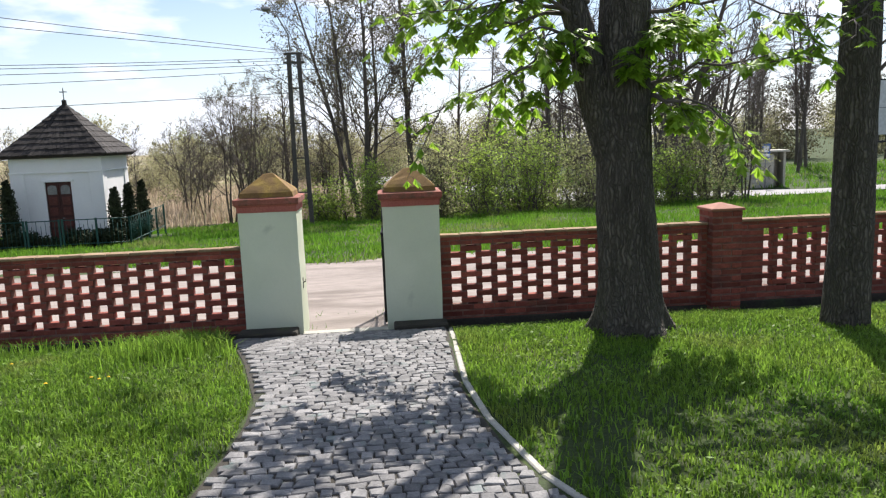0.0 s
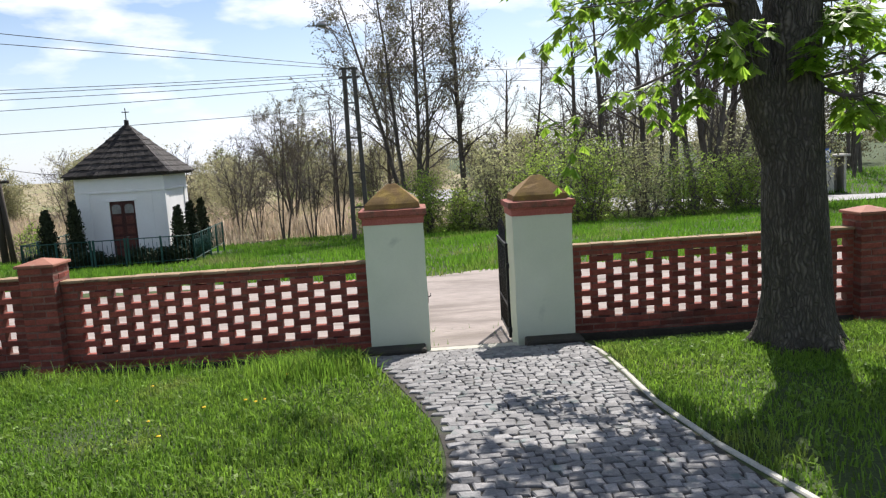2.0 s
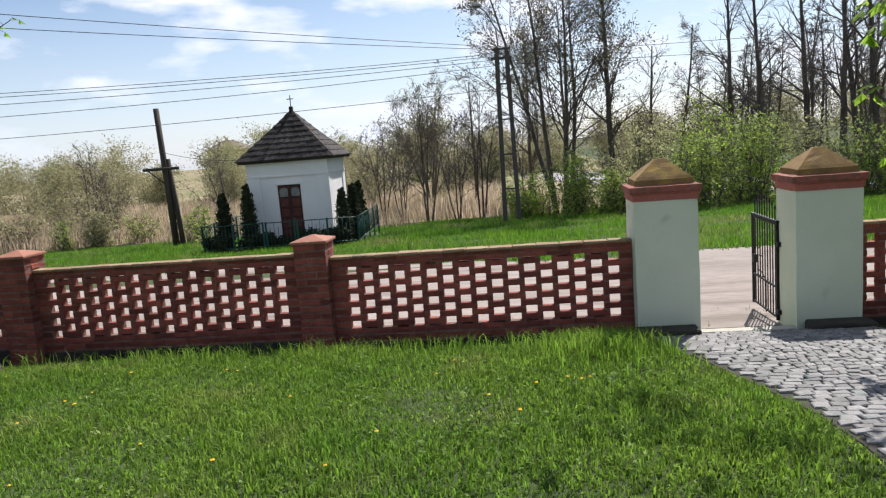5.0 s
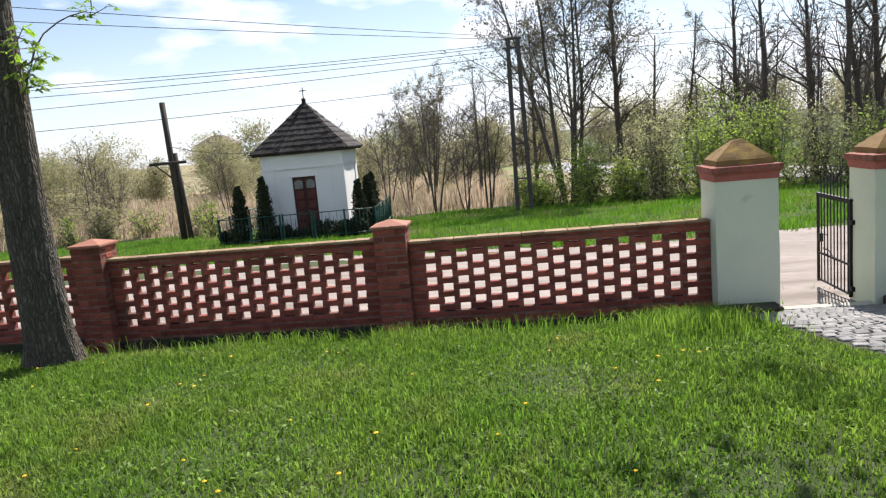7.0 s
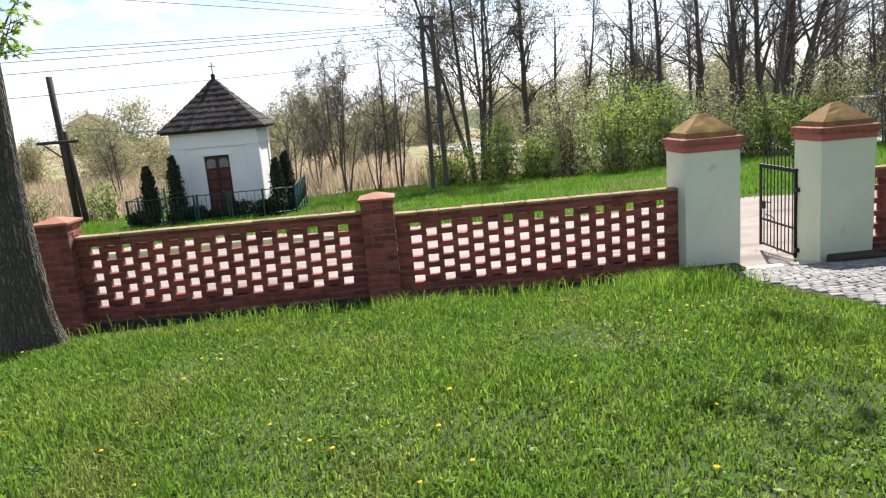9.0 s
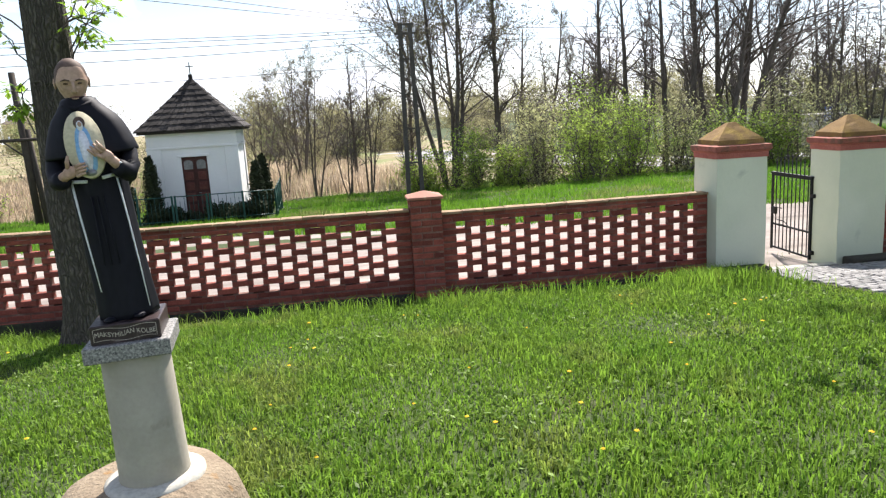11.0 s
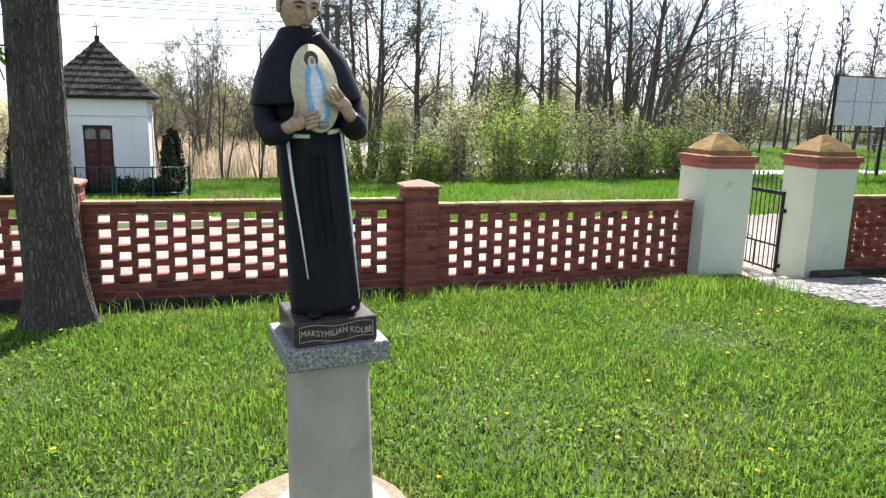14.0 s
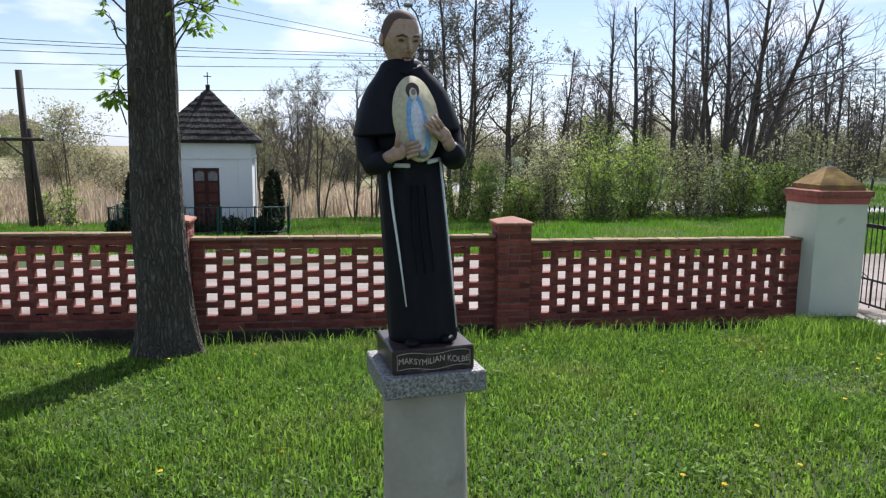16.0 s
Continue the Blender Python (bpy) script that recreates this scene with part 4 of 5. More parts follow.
for x in (-0.38, -0.2, 0.2, 0.38):
    rod("insulator", [(x, 0, PT - 0.33), (x, 0, PT - 0.18)], 0.04, SIGNWHITE, hd)
la = rod("lamp_arm", [(-0.1, 0, PT - 0.2), (-0.15, -0.1, PT + 0.7), (-0.45, -0.5, PT + 1.3), (-0.75, -0.9, PT + 1.5)], 0.03, STEEL, cp)
part("lamp_head", boxes((-0.98, -0.62, -1.12, -0.82, PT + 1.42, PT + 1.58), bevel=0.05), STEEL, la, "grey street lamp head")

TOPA = Vector((qx, qy, 5.0))


def wire(a, b, sag):
    a, b = Vector(a), Vector(b)
    n = 28
    pts = [a.lerp(b, i / n) - Vector((0, 0, sag * 4 * (i / n) * (1 - i / n))) for i in range(n + 1)]
    ob = rod("overhead_wire", pts, 0.011, WIRE, sides=4)
    tagged(ob, "thin dark overhead wire slung between poles", "wire", "overhead wires")


wire((qx - 0.6, qy, 4.85), (-44, 20.0, 5.3), 0.5)
wire((qx - 0.3, qy, 4.95), (-44, 20.3, 5.5), 0.5)
wire((qx + 0.1, qy, 4.72), (-44, 20.6, 4.9), 0.5)
wire((qx - 0.1, qy, 4.5), (-44, 22.0, 4.3), 0.5)
wire((qx, qy, 3.6), (-44, 24.0, 3.5), 0.4)
wire((qx - 0.2, qy, 5.1), (-42, 7.2, 8.4), 0.3)
wire((qx + 0.2, qy, 5.15), (-42, 6.4, 9.2), 0.3)
wire((px - 0.2, py, 2.3), (CX - 1.0, CY + 0.5, 1.6), 0.25)
wire((qx + 0.6, qy, 4.9), (40, 34, 6.2), 0.6)
wire((qx + 0.3, qy, 4.5), (40, 34, 5.4), 0.6)

# ---- billboard and bus stop sign ----
bb = thing("billboard", 17.2, 25.7, gz(17.2, 25.7), "large blank pale grey billboard on dark steel posts", "billboard", turn=8)
BZ = 3.1 - gz(17.2, 25.7)
for x in (0.0, 3.3):
    part("post", boxes((x - 0.05, x + 0.05, -0.05, 0.05, -0.3, BZ + 0.04), bevel=0.008), IRON, bb)
panel = part("board", boxes((0.06, 3.24, -0.09, -0.05, BZ - 2.0, BZ)), BOARD, bb, "blank weathered grey panel")
for x in (1.12, 2.18):
    part("joint_strip", boxes((x - 0.012, x + 0.012, -0.105, -0.09, BZ - 2.0, BZ)), STEEL, panel)
part("joint_strip", boxes((0.06, 3.24, -0.102, -0.09, BZ - 1.02, BZ - 0.99)), STEEL, panel)
part("top_bar", boxes((-0.05, 3.35, -0.08, 0.05, BZ, BZ + 0.05)), IRON, bb)
part("bottom_bar", boxes((-0.05, 3.35, -0.07, 0.05, BZ - 2.3, BZ - 2.22)), IRON, bb)
for i in range(10):
    part("lattice_bar", boxes((0.15 + 0.33 * i, 0.18 + 0.33 * i, -0.03, 0.0, BZ - 2.24, BZ - 2.0)), IRON, bb)
sx_, sy_ = 20.5, 37.2
sg = thing("bus_stop_sign", sx_, sy_, gz(sx_, sy_), "blue and white bus stop sign on a steel post", "sign")
rod("post", [(0, 0, -0.2), (0, 0, 2.5)], 0.035, STEEL, sg)
pl = part("plate", boxes((-0.22, 0.22, -0.05, -0.03, 1.75, 2.5), bevel=0.004), SIGNBLUE, sg, "blue sign plate")
part("white_field", boxes((-0.15, 0.15, -0.056, -0.05, 2.05, 2.38)), SIGNWHITE, pl)
part("white_field", boxes((-0.18, 0.18, -0.056, -0.05, 1.8, 1.95)), SIGNWHITE, pl)

hx_, hy_ = 21.6, 39.2
sh = thing("bus_shelter", hx_, hy_, gz(hx_, hy_), "small pale concrete bus shelter with scribbled grey paint", "bus shelter", turn=-14)
part("back_wall", boxes((-0.9, 0.9, 0.55, 0.67, -0.2, 1.95), bevel=0.01), SHELTER, sh)
side = part("side_wall", boxes((-0.9, -0.78, -0.6, 0.55, -0.2, 1.95), bevel=0.01), SHELTER, sh)
part("side_wall", boxes((0.78, 0.9, -0.6, 0.55, -0.2, 1.95), bevel=0.01), SHELTER, sh)
front = part("front_wall", boxes((-0.78, 0.3, -0.6, -0.5, -0.2, 1.85), bevel=0.01), SHELTER, sh)
part("roof", boxes((-1.05, 1.05, -0.8, 0.8, 1.95, 2.06), bevel=0.02), CONCRETE, sh, "flat concrete roof slab")
for k in range(4):
    rod("paint_scrawl", [(-0.66 + 0.24 * k + 0.07 * math.sin(2.2 * i + k), -0.606, 0.45 + 0.16 * i) for i in range(6)], 0.02, POLECON, front, "scrawled grey paint line", sides=4)
nb = thing("notice_board", 20.05, 26.1, gz(20.05, 26.1), "narrow pale blue notice board on steel posts", "sign", turn=8)
for x in (-0.28, 0.28):
    rod("post", [(x, 0, -0.3), (x, 0, 3.9)], 0.03, STEEL, nb)
face = part("board", boxes((-0.36, 0.36, -0.07, -0.04, 2.25, 3.75), bevel=0.006), SIGNWHITE, nb, "pale printed panel")
for k in range(5):
    part("printed_line", boxes((-0.27, 0.27 - 0.08 * (k % 2), -0.076, -0.07, 2.5 + 0.22 * k, 2.6 + 0.22 * k)), PALEBLUE, face)
for k in range(5):
    rod("rung", [(-0.28, 0, 0.35 + 0.38 * k), (0.28, 0, 0.35 + 0.38 * k)], 0.018, STEEL, nb)

# ---- far house ----
hx, hy = -112.0, 262.0
house = thing("house", hx, hy, gz(hx, hy), "distant yellowish house with dark hipped roof", "house", turn=-20)
part("wall", boxes((-6.5, 6.5, -5, 5, -1, 9.0)), HOUSEWALL, house)
bm = bmesh.new()
for q in ((-7.2, -5.7, 8.9), (7.2, -5.7, 8.9), (7.2, 5.7, 8.9), (-7.2, 5.7, 8.9), (-2.5, 0, 12.4), (2.5, 0, 12.4)):
    bm.verts.new(q)
bm.verts.ensure_lookup_table()
for q in ((0, 1, 5, 4), (1, 2, 5), (2, 3, 4, 5), (3, 0, 4), (3, 2, 1, 0)):
    bm.faces.new([bm.verts[i] for i in q])
rf = part("roof", bm, HOUSEROOF, house)
part("chimney", boxes((-1.2, -0.5, -0.4, 0.4, 11.0, 13.4)), HOUSEWALL, rf)
for x in (-4.2, -1.4, 1.4, 4.2):
    for z in (1.2, 4.2):
        wdw = part("window", boxes((x - 0.65, x + 0.65, -5.06, -4.98, z, z + 1.4)), SIGNWHITE, house)
        part("pane", boxes((x - 0.53, x + 0.53, -5.09, -5.06, z + 0.12, z + 1.28)), PANE, wdw)

# ---- trees ----
def near_trunk(name, pts, radii, flare, parent, label="", sides=84, roots=5, seed=0.0):
    """A thick trunk with root flare and bark ridges."""
    V, F = [], []
    rows = 0
    path = []
    for i in range(len(pts) - 1):
        n = 22
        for k in range(n):
            f = k / n
            path.append((Vector(pts[i]).lerp(Vector(pts[i + 1]), f), radii[i] + (radii[i + 1] - radii[i]) * f))
    path.append((Vector(pts[-1]), radii[-1]))
    z0 = path[0][0].z
    for p, r in path:
        hgt = p.z - z0
        for k in range(sides):
            q = 2 * math.pi * k / sides
            fl = flare * math.exp(-hgt / 0.22) * (0.55 + 0.45 * math.sin(q * roots + seed))
            ridge = 0.05 * noise.noise(Vector((math.cos(q) * 6 + seed, math.sin(q) * 6, hgt * 1.1))) - 0.075 * abs(noise.noise(Vector((math.cos(q) * 9, math.sin(q) * 9 + seed, hgt * 1.6))))
            lump = 0.10 * noise.noise(Vector((math.cos(q) * 1.2 + seed, math.sin(q) * 1.2, hgt * 0.9)))
            rr_ = r * (1 + ridge + lump) + fl
            V.append((p.x + rr_ * math.cos(q), p.y + rr_ * math.sin(q), p.z))
        rows += 1
    for j in range(rows - 1):
        for k in range(sides):
            k2 = (k + 1) % sides
            F.append((j * sides + k, j * sides + k2, (j + 1) * sides + k2, (j + 1) * sides + k))
    return raw(name, V, F, BARK, parent, label, smooth=True)


def palmate(V, F, p, d, size, g):
    """One drooping hand-shaped leaf of five leaflets."""
    d = Vector(d).normalized()
    side = d.cross(Vector((0, 0, 1)))
    side = side.normalized() if side.length > 0.01 else Vector((1, 0, 0))
    for k in range(5):
        a = radians(-70 + 35 * k + g.uniform(-8, 8))
        L = size * (1.0 - 0.16 * abs(k - 2)) * g.uniform(0.85, 1.1)
        u = (d * math.cos(a) + side * math.sin(a) + Vector((0, 0, -0.55 - g.uniform(0, 0.5)))).normalized()
        w = u.cross(Vector((0, 0, 1)))
        w = (w.normalized() if w.length > 0.01 else side) * L * 0.19
        n = u.cross(w).normalized() * L * 0.06
        b = len(V)
        V += [p, p + u * L * 0.62 + w + n, p + u * L, p + u * L * 0.62 - w + n, p + u * L * 0.6]
        F += [(b, b + 4, b + 1), (b + 1, b + 4, b + 2), (b, b + 3, b + 4), (b + 4, b + 3, b + 2)]


def leafy_branches(tree, starts, g, size, density, sub=5):
    """Thin branches with sub-branches and hand-shaped leaves at their ends."""
    VB, FB, VL, FL = [], [], [], []
    for a, b, r in starts:
        a, b = Vector(a), Vector(b)
        n = 7
        pts = []
        for i in range(n + 1):
            f = i / n
            pts.append(a.lerp(b, f) + Vector((0.06 * g.uniform(-1, 1), 0.06 * g.uniform(-1, 1), 0.10 * math.sin(f * 3.1) + 0.05 * g.uniform(-1, 1))) * min(1, (b - a).length))
        pts[0] = a
        tube(VB, FB, pts, [r * (1 - 0.75 * i / n) for i in range(n + 1)], 6)
        for s in range(sub):
            i = g.randrange(2, n + 1)
            L = (b - a).length * g.uniform(0.18, 0.4)
            dv = ((b - a).normalized() + Vector((g.uniform(-1, 1), g.uniform(-1, 1), g.uniform(-0.8, 0.6)))).normalized()
            q = [pts[i] + dv * L * k / 4 + Vector((0, 0, -0.06 * L * k)) for k in range(5)]
            tube(VB, FB, q, [0.007, 0.006, 0.005, 0.004, 0.003], 4)
            for k in range(1, 5):
                for _ in range(density):
                    dd = (dv * 0.4 + Vector((g.uniform(-1, 1), g.uniform(-1, 1), g.uniform(-0.4, 0.5)))).normalized()
                    stem = q[k] + dd * g.uniform(0.03, 0.10)
                    tube(VB, FB, [q[k], stem], [0.0025, 0.0015], 3)
                    palmate(VL, FL, stem, dd, size * g.uniform(0.7, 1.2), g)
    tagged(raw("branch_spray", VB, FB, TWIG, tree, smooth=True), kind="stuff")
    tagged(raw("leaf_mass", VL, FL, LEAF, tree, "fresh young hand-shaped leaves"), kind="stuff")


g = random.Random(11)
TX, TY = 2.26, 6.55
tR = thing("chestnut_tree", TX, TY, gz(TX, TY), "thick chestnut tree with ridged dark bark and fresh leaves", "tree", "trees on the lawn")
near_trunk("trunk", [(0.05, 0, -0.08), (0.03, 0, 0.5), (-0.02, 0.0, 1.4), (-0.02, 0.02, 2.6), (0.02, 0.05, 4.2), (0.1, 0.1, 7.5)], [0.30, 0.28, 0.265, 0.235, 0.19, 0.09], 0.27, tR, seed=1.0)
near_trunk("limb", [(-0.12, 0.0, 1.55), (-0.29, -0.02, 2.2), (-0.42, 0.0, 2.8), (-0.9, 0.1, 4.4), (-1.4, 0.2, 6.2)], [0.15, 0.16, 0.14, 0.10, 0.04], 0.0, tR, sides=44, seed=3.0)
st = []
for i in range(11):
    zz = g.uniform(2.5, 3.4)
    st.append(((-0.35, 0.0, zz), (-g.uniform(0.9, 1.95), g.uniform(-0.9, 0.7), zz + g.uniform(-0.5, 0.5)), 0.022))
for i in range(8):
    zz = g.uniform(2.1, 3.0)
    st.append(((0.12, 0.0, zz), (g.uniform(0.5, 1.25), g.uniform(-0.8, 0.5), zz + g.uniform(-0.35, 0.45)), 0.02))
for i in range(2):
    st.append(((-0.05, -0.15, g.uniform(2.2, 2.6)), (g.uniform(-0.3, 0.3), g.uniform(-0.45, -0.3), g.uniform(2.4, 2.8)), 0.008))
for i in range(11):
    zz = g.uniform(3.2, 7.0)
    an = g.uniform(0, 6.28)
    R = g.uniform(1.2, 3.4)
    st.append(((-0.2 + 0.2 * math.cos(an), 0.1 + 0.2 * math.sin(an), zz), (R * math.cos(an) - 0.2, R * math.sin(an), zz + g.uniform(-0.2, 1.2)), 0.04))
leafy_branches(tR, st, g, 0.145, 2, 6)

T2X, T2Y = 4.33, 6.3
t2 = thing("chestnut_tree", T2X, T2Y, gz(T2X, T2Y), "slender dark-barked lawn tree with a few young sprigs", "tree", "trees on the lawn")
near_trunk("trunk", [(-0.02, 0, -0.08), (0.0, 0, 1.0), (-0.01, 0, 2.4), (0.0, 0, 4.0), (0.1, 0.1, 7.0)], [0.20, 0.185, 0.17, 0.14, 0.07], 0.03, t2, sides=56, seed=6.0)
st = [((0.12, 0, 2.25), (0.75, -0.2, 2.75), 0.02), ((0.1, 0, 2.7), (-0.6, -0.3, 3.0), 0.015), ((0.1, 0, 2.9), (-0.45, -0.5, 2.6), 0.012), ((0.1, 0, 2.5), (0.6, -0.5, 2.9), 0.012)]
for i in range(18):
    an, zz = g.uniform(0, 6.28), g.uniform(3.4, 6.8)
    st.append(((0.1, 0.05, zz), (g.uniform(0.8, 2.2) * math.cos(an), g.uniform(0.8, 2.2) * math.sin(an), zz + g.uniform(0, 1)), 0.03))
leafy_branches(t2, st, g, 0.10, 1, 5)

TLX, TLY = -8.45, 6.95
tL = thing("chestnut_tree", TLX, TLY, gz(TLX, TLY), "leaning grey-brown tree trunk with young sprigs by the wall", "tree", "trees on the lawn")
near_trunk("trunk", [(0.03, 0, -0.08), (0.02, 0, 0.4), (0.0, 0, 1.2), (0.0, 0, 2.0), (0.02, 0, 3.0), (0.0, 0.1, 7.0)], [0.265, 0.235, 0.212, 0.20, 0.185, 0.09], 0.15, tL, sides=76, seed=9.0)
st = [((0.18, 0, 2.95), (1.1, -0.15, 3.35), 0.011), ((0.18, 0, 2.45), (0.5, -0.2, 3.05), 0.010), ((0.18, 0, 2.7), (0.62, -0.3, 3.0), 0.008), ((-0.18, 0, 2.5), (-0.38, -0.2, 3.1), 0.008), ((-0.18, 0, 2.9), (-0.8, -0.3, 3.25), 0.009), ((-0.2, -0.05, 2.0), (-0.27, -0.12, 2.5), 0.006), ((-0.2, -0.05, 2.4), (-0.3, -0.15, 2.2), 0.005), ((0.16, -0.1, 2.85), (0.7, -0.6, 3.15), 0.008)]
for i in range(16):
    an, zz = g.uniform(0, 6.28), g.uniform(3.6, 6.8)
    st.append(((-0.3, 0.05, zz), (g.uniform(0.8, 2.2) * math.cos(an) - 0.3, g.uniform(0.8, 2.2) * math.sin(an), zz + g.uniform(0, 1)), 0.03))
leafy_branches(tL, st, g, 0.095, 1, 5)
for hh, aa in ((2.42, -1.75), (1.55, -1.2)):
    knot = lathe([(0.045, 0), (0.05, 0.012), (0.03, 0.02), (0.018, 0.006)], 14)
    for v in knot.verts:
        v.co = Matrix.Translation((0.0 + 0.225 * math.cos(aa), 0.225 * math.sin(aa), hh)) @ Vector((v.co.x * 0.8, -v.co.z, v.co.y * 0.7))
    part("knot", knot, BARK, tL)


def branch_tree(name, h, spread, stems, seed, label, leafmat=None, leafsize=0.05, leafn=0, lean=0.0, start=0.25, group="bare trees beyond the wall", category="tree", levels=(7, 6, 4), width=0.12, tw=1.3):
    """A tree grown by forking: stems, limbs, branches and twigs, with sparse young leaves."""
    q = random.Random(seed)
    VT, FT, VW, FW, tips = [], [], [], [], []

    def limb(p, d, L, r, n, wob, up):
        pts, rad = [p.copy()], [r]
        d = d.copy()
        for i in range(n):
            d = (d + Vector((q.uniform(-wob, wob), q.uniform(-wob, wob), q.uniform(-wob, wob) + up))).normalized()
            pts.append(pts[-1] + d * L / n)
            rad.append(r * (1 - 0.8 * (i + 1) / n))
        return pts, rad, d

    def side_dir(d, ang):
        a = Vector((q.uniform(-1, 1), q.uniform(-1, 1), q.uniform(-1, 1))).cross(d)
        a = a.normalized() if a.length > 0.01 else Vector((1, 0, 0))
        return (d * math.cos(ang) + a * math.sin(ang)).normalized()

    for s in range(stems):
        an = 2 * math.pi * s / stems + q.uniform(-0.4, 0.4)
        out = 0.0 if stems == 1 else q.uniform(0.08, 0.24)
        d0 = Vector((math.cos(an) * out + lean, math.sin(an) * out, 1)).normalized()
        p0 = Vector((math.cos(an), math.sin(an), 0)) * (0.0 if stems == 1 else width * 1.6) + Vector((0, 0, -0.15))
        H = h * (1.0 if stems == 1 else q.uniform(0.75, 1.0))
        pts, rad, _ = limb(p0, d0, H, width * (1 if stems == 1 else 0.75), 12, 0.07, 0.02)
        tube(VT, FT, pts, rad, 8)
        for i in range(levels[0] * 2):
            f = start + (1 - start) * (i + q.random()) / (levels[0] * 2)
            j = min(11, int(f * 12))
            p = pts[j].lerp(pts[j + 1], f * 12 - j)
            dirn = (pts[j + 1] - pts[j]).normalized()
            L = spread * q.uniform(0.6, 1.1) * (1.15 - 0.75 * f)
            lp, lr, _ = limb(p, side_dir(dirn, q.uniform(0.5, 0.95)), L, max(0.014, rad[j] * 0.46), 6, 0.2, 0.03)
            tube(VT, FT, lp, lr, 5)
            for k in range(levels[1]):
                m = q.randrange(1, 6)
                bp, br, _ = limb(lp[m], side_dir((lp[m + 1] - lp[m]).normalized(), q.uniform(0.4, 0.9)), L * q.uniform(0.32, 0.6), max(0.007 * tw, lr[m] * 0.5), 4, 0.22, 0.03)
                tube(VW, FW, bp, br, 4)
                for w in range(levels[2]):
                    m2 = q.randrange(1, 4)
                    tp, tr_, _ = limb(bp[m2], side_dir((bp[m2 + 1] - bp[m2]).normalized(), q.uniform(0.3, 0.9)), L * q.uniform(0.14, 0.32), 0.0065, 2, 0.2, 0.05)
                    tube(VW, FW, tp, [0.007 * tw, 0.0055 * tw, 0.004 * tw], 3)
                    tips.append(tuple(tp[-1]))
                    tips.append(tuple(tp[1]))
    t_ = thing(name, 0, 0, 0, label, category, group)
    raw("trunk", VT, FT, BARKFAR, t_, smooth=True)
    tagged(raw("twig_mass", VW, FW, TWIG, t_), kind="stuff")
    if leafmat:
        tagged(leaf_soup("leaf_mass", tips, leafsize, leafn, 0.22, leafmat, t_, 1.0, seed), kind="stuff")
    return t_


def put(tree, x, y, turn=0, s=1.0, first=False):
    m = pose(x, y, gz(x, y), 0, 0, turn)
    if first:
        tree.matrix_world = m
        tree.scale = (s, s, s)
        return tree
    c = copy_thing(tree, m)
    c.scale = (s, s, s)
    return c


bigA = branch_tree("bare_tree", 13.0, 5.4, 5, 3, "tall many-stemmed tree with opening buds beyond the wall", BUDS, 0.06, 15000, width=0.17, levels=(7, 6, 5))
bigB = branch_tree("bare_tree", 12.8, 2.6, 1, 8, "tall slim bare tree with fine twigs beyond the wall", BUDS, 0.05, 3000, width=0.17, levels=(12, 7, 5))
bigC = branch_tree("bare_tree", 13.5, 5.8, 2, 21, "tall dark bare tree with spreading forked limbs", None, width=0.25, levels=(7, 6, 4), start=0.27)
bigD = branch_tree("bare_tree", 12.0, 4.6, 1, 34, "dark bare tree with upswept branches", None, width=0.21, levels=(7, 6, 4), start=0.32)
small = branch_tree("small_bare_tree", 6.2, 2.2, 3, 41, "small thin bare tree with reddish twigs in the field", BUDS, 0.04, 400, width=0.07, levels=(6, 5, 3), group="small bare trees in the field")
smallB = branch_tree("small_bare_tree", 5.6, 1.9, 4, 47, "low many-stemmed sapling with sparse young buds", BUDS, 0.04, 500, width=0.05, levels=(6, 5, 3), group="small bare trees in the field")
alder = branch_tree("thin_alder", 13.0, 2.2, 1, 55, "thin straight bare alder in a far stand", None, width=0.14, levels=(11, 5, 4), start=0.3, tw=3.0, group="alders beyond the road")

put(bigA, -1.0, 34.9, 0, 1.0, True)
put(bigB, 1.3, 34.6, 0, 1.0, True)
put(bigC, 14.3, 36.0, 0, 1.12, True)
put(bigC, 13.3, 35.6, 140, 0.98)
put(bigC, 25.0, 52.0, 70, 1.0)
put(bigD, 15.1, 36.6, 0, 1.12, True)
put(bigD, 12.2, 36.0, 100, 0.98)
put(bigD, 10.6, 36.2, 230, 0.92)
put(bigD, 8.6, 36.0, 170, 0.88)
put(bigD, 7.3, 37.0, 280, 0.86)
put(bigD, 4.4, 42.5, 50, 0.70)
put(bigB, 5.6, 40.5, 80, 0.70)
put(bigB, -2.4, 41.0, 20, 0.75)
put(bigD, -5.6, 43.0, 300, 0.62)
put(bigA, -9.0, 48.0, 120, 0.62)
put(small, -7.6, 36.5, 0, 1.0, True)
put(smallB, -6.0, 35.2, 0, 1.0, True)
for i, (x, y, s) in enumerate(((-9.2, 38.0, 0.9), (-4.9, 36.8, 1.05), (-10.8, 41, 1.1), (-13.5, 40, 0.85), (-16.5, 44, 0.9), (-22.5, 46, 0.9), (-28, 42, 0.8), (-33, 48, 1.0), (2.8, 38, 0.9), (14.6, 28.0, 0.8), (-2.8, 37.5, 0.95))):
    put(small if i % 2 else smallB, x, y, 47 * i, s)
put(alder, 30, 50, 0, 1.0, True)
for i in range(92):
    x = 14 + 70 * ((i * 0.618) % 1.0)
    y = 58 - 0.25 * (x - 14) + 16 * ((i * 0.37) % 1.0)
    put(alder, x, y, 61 * i, 0.72 + 0.4 * ((i * 0.71) % 1))


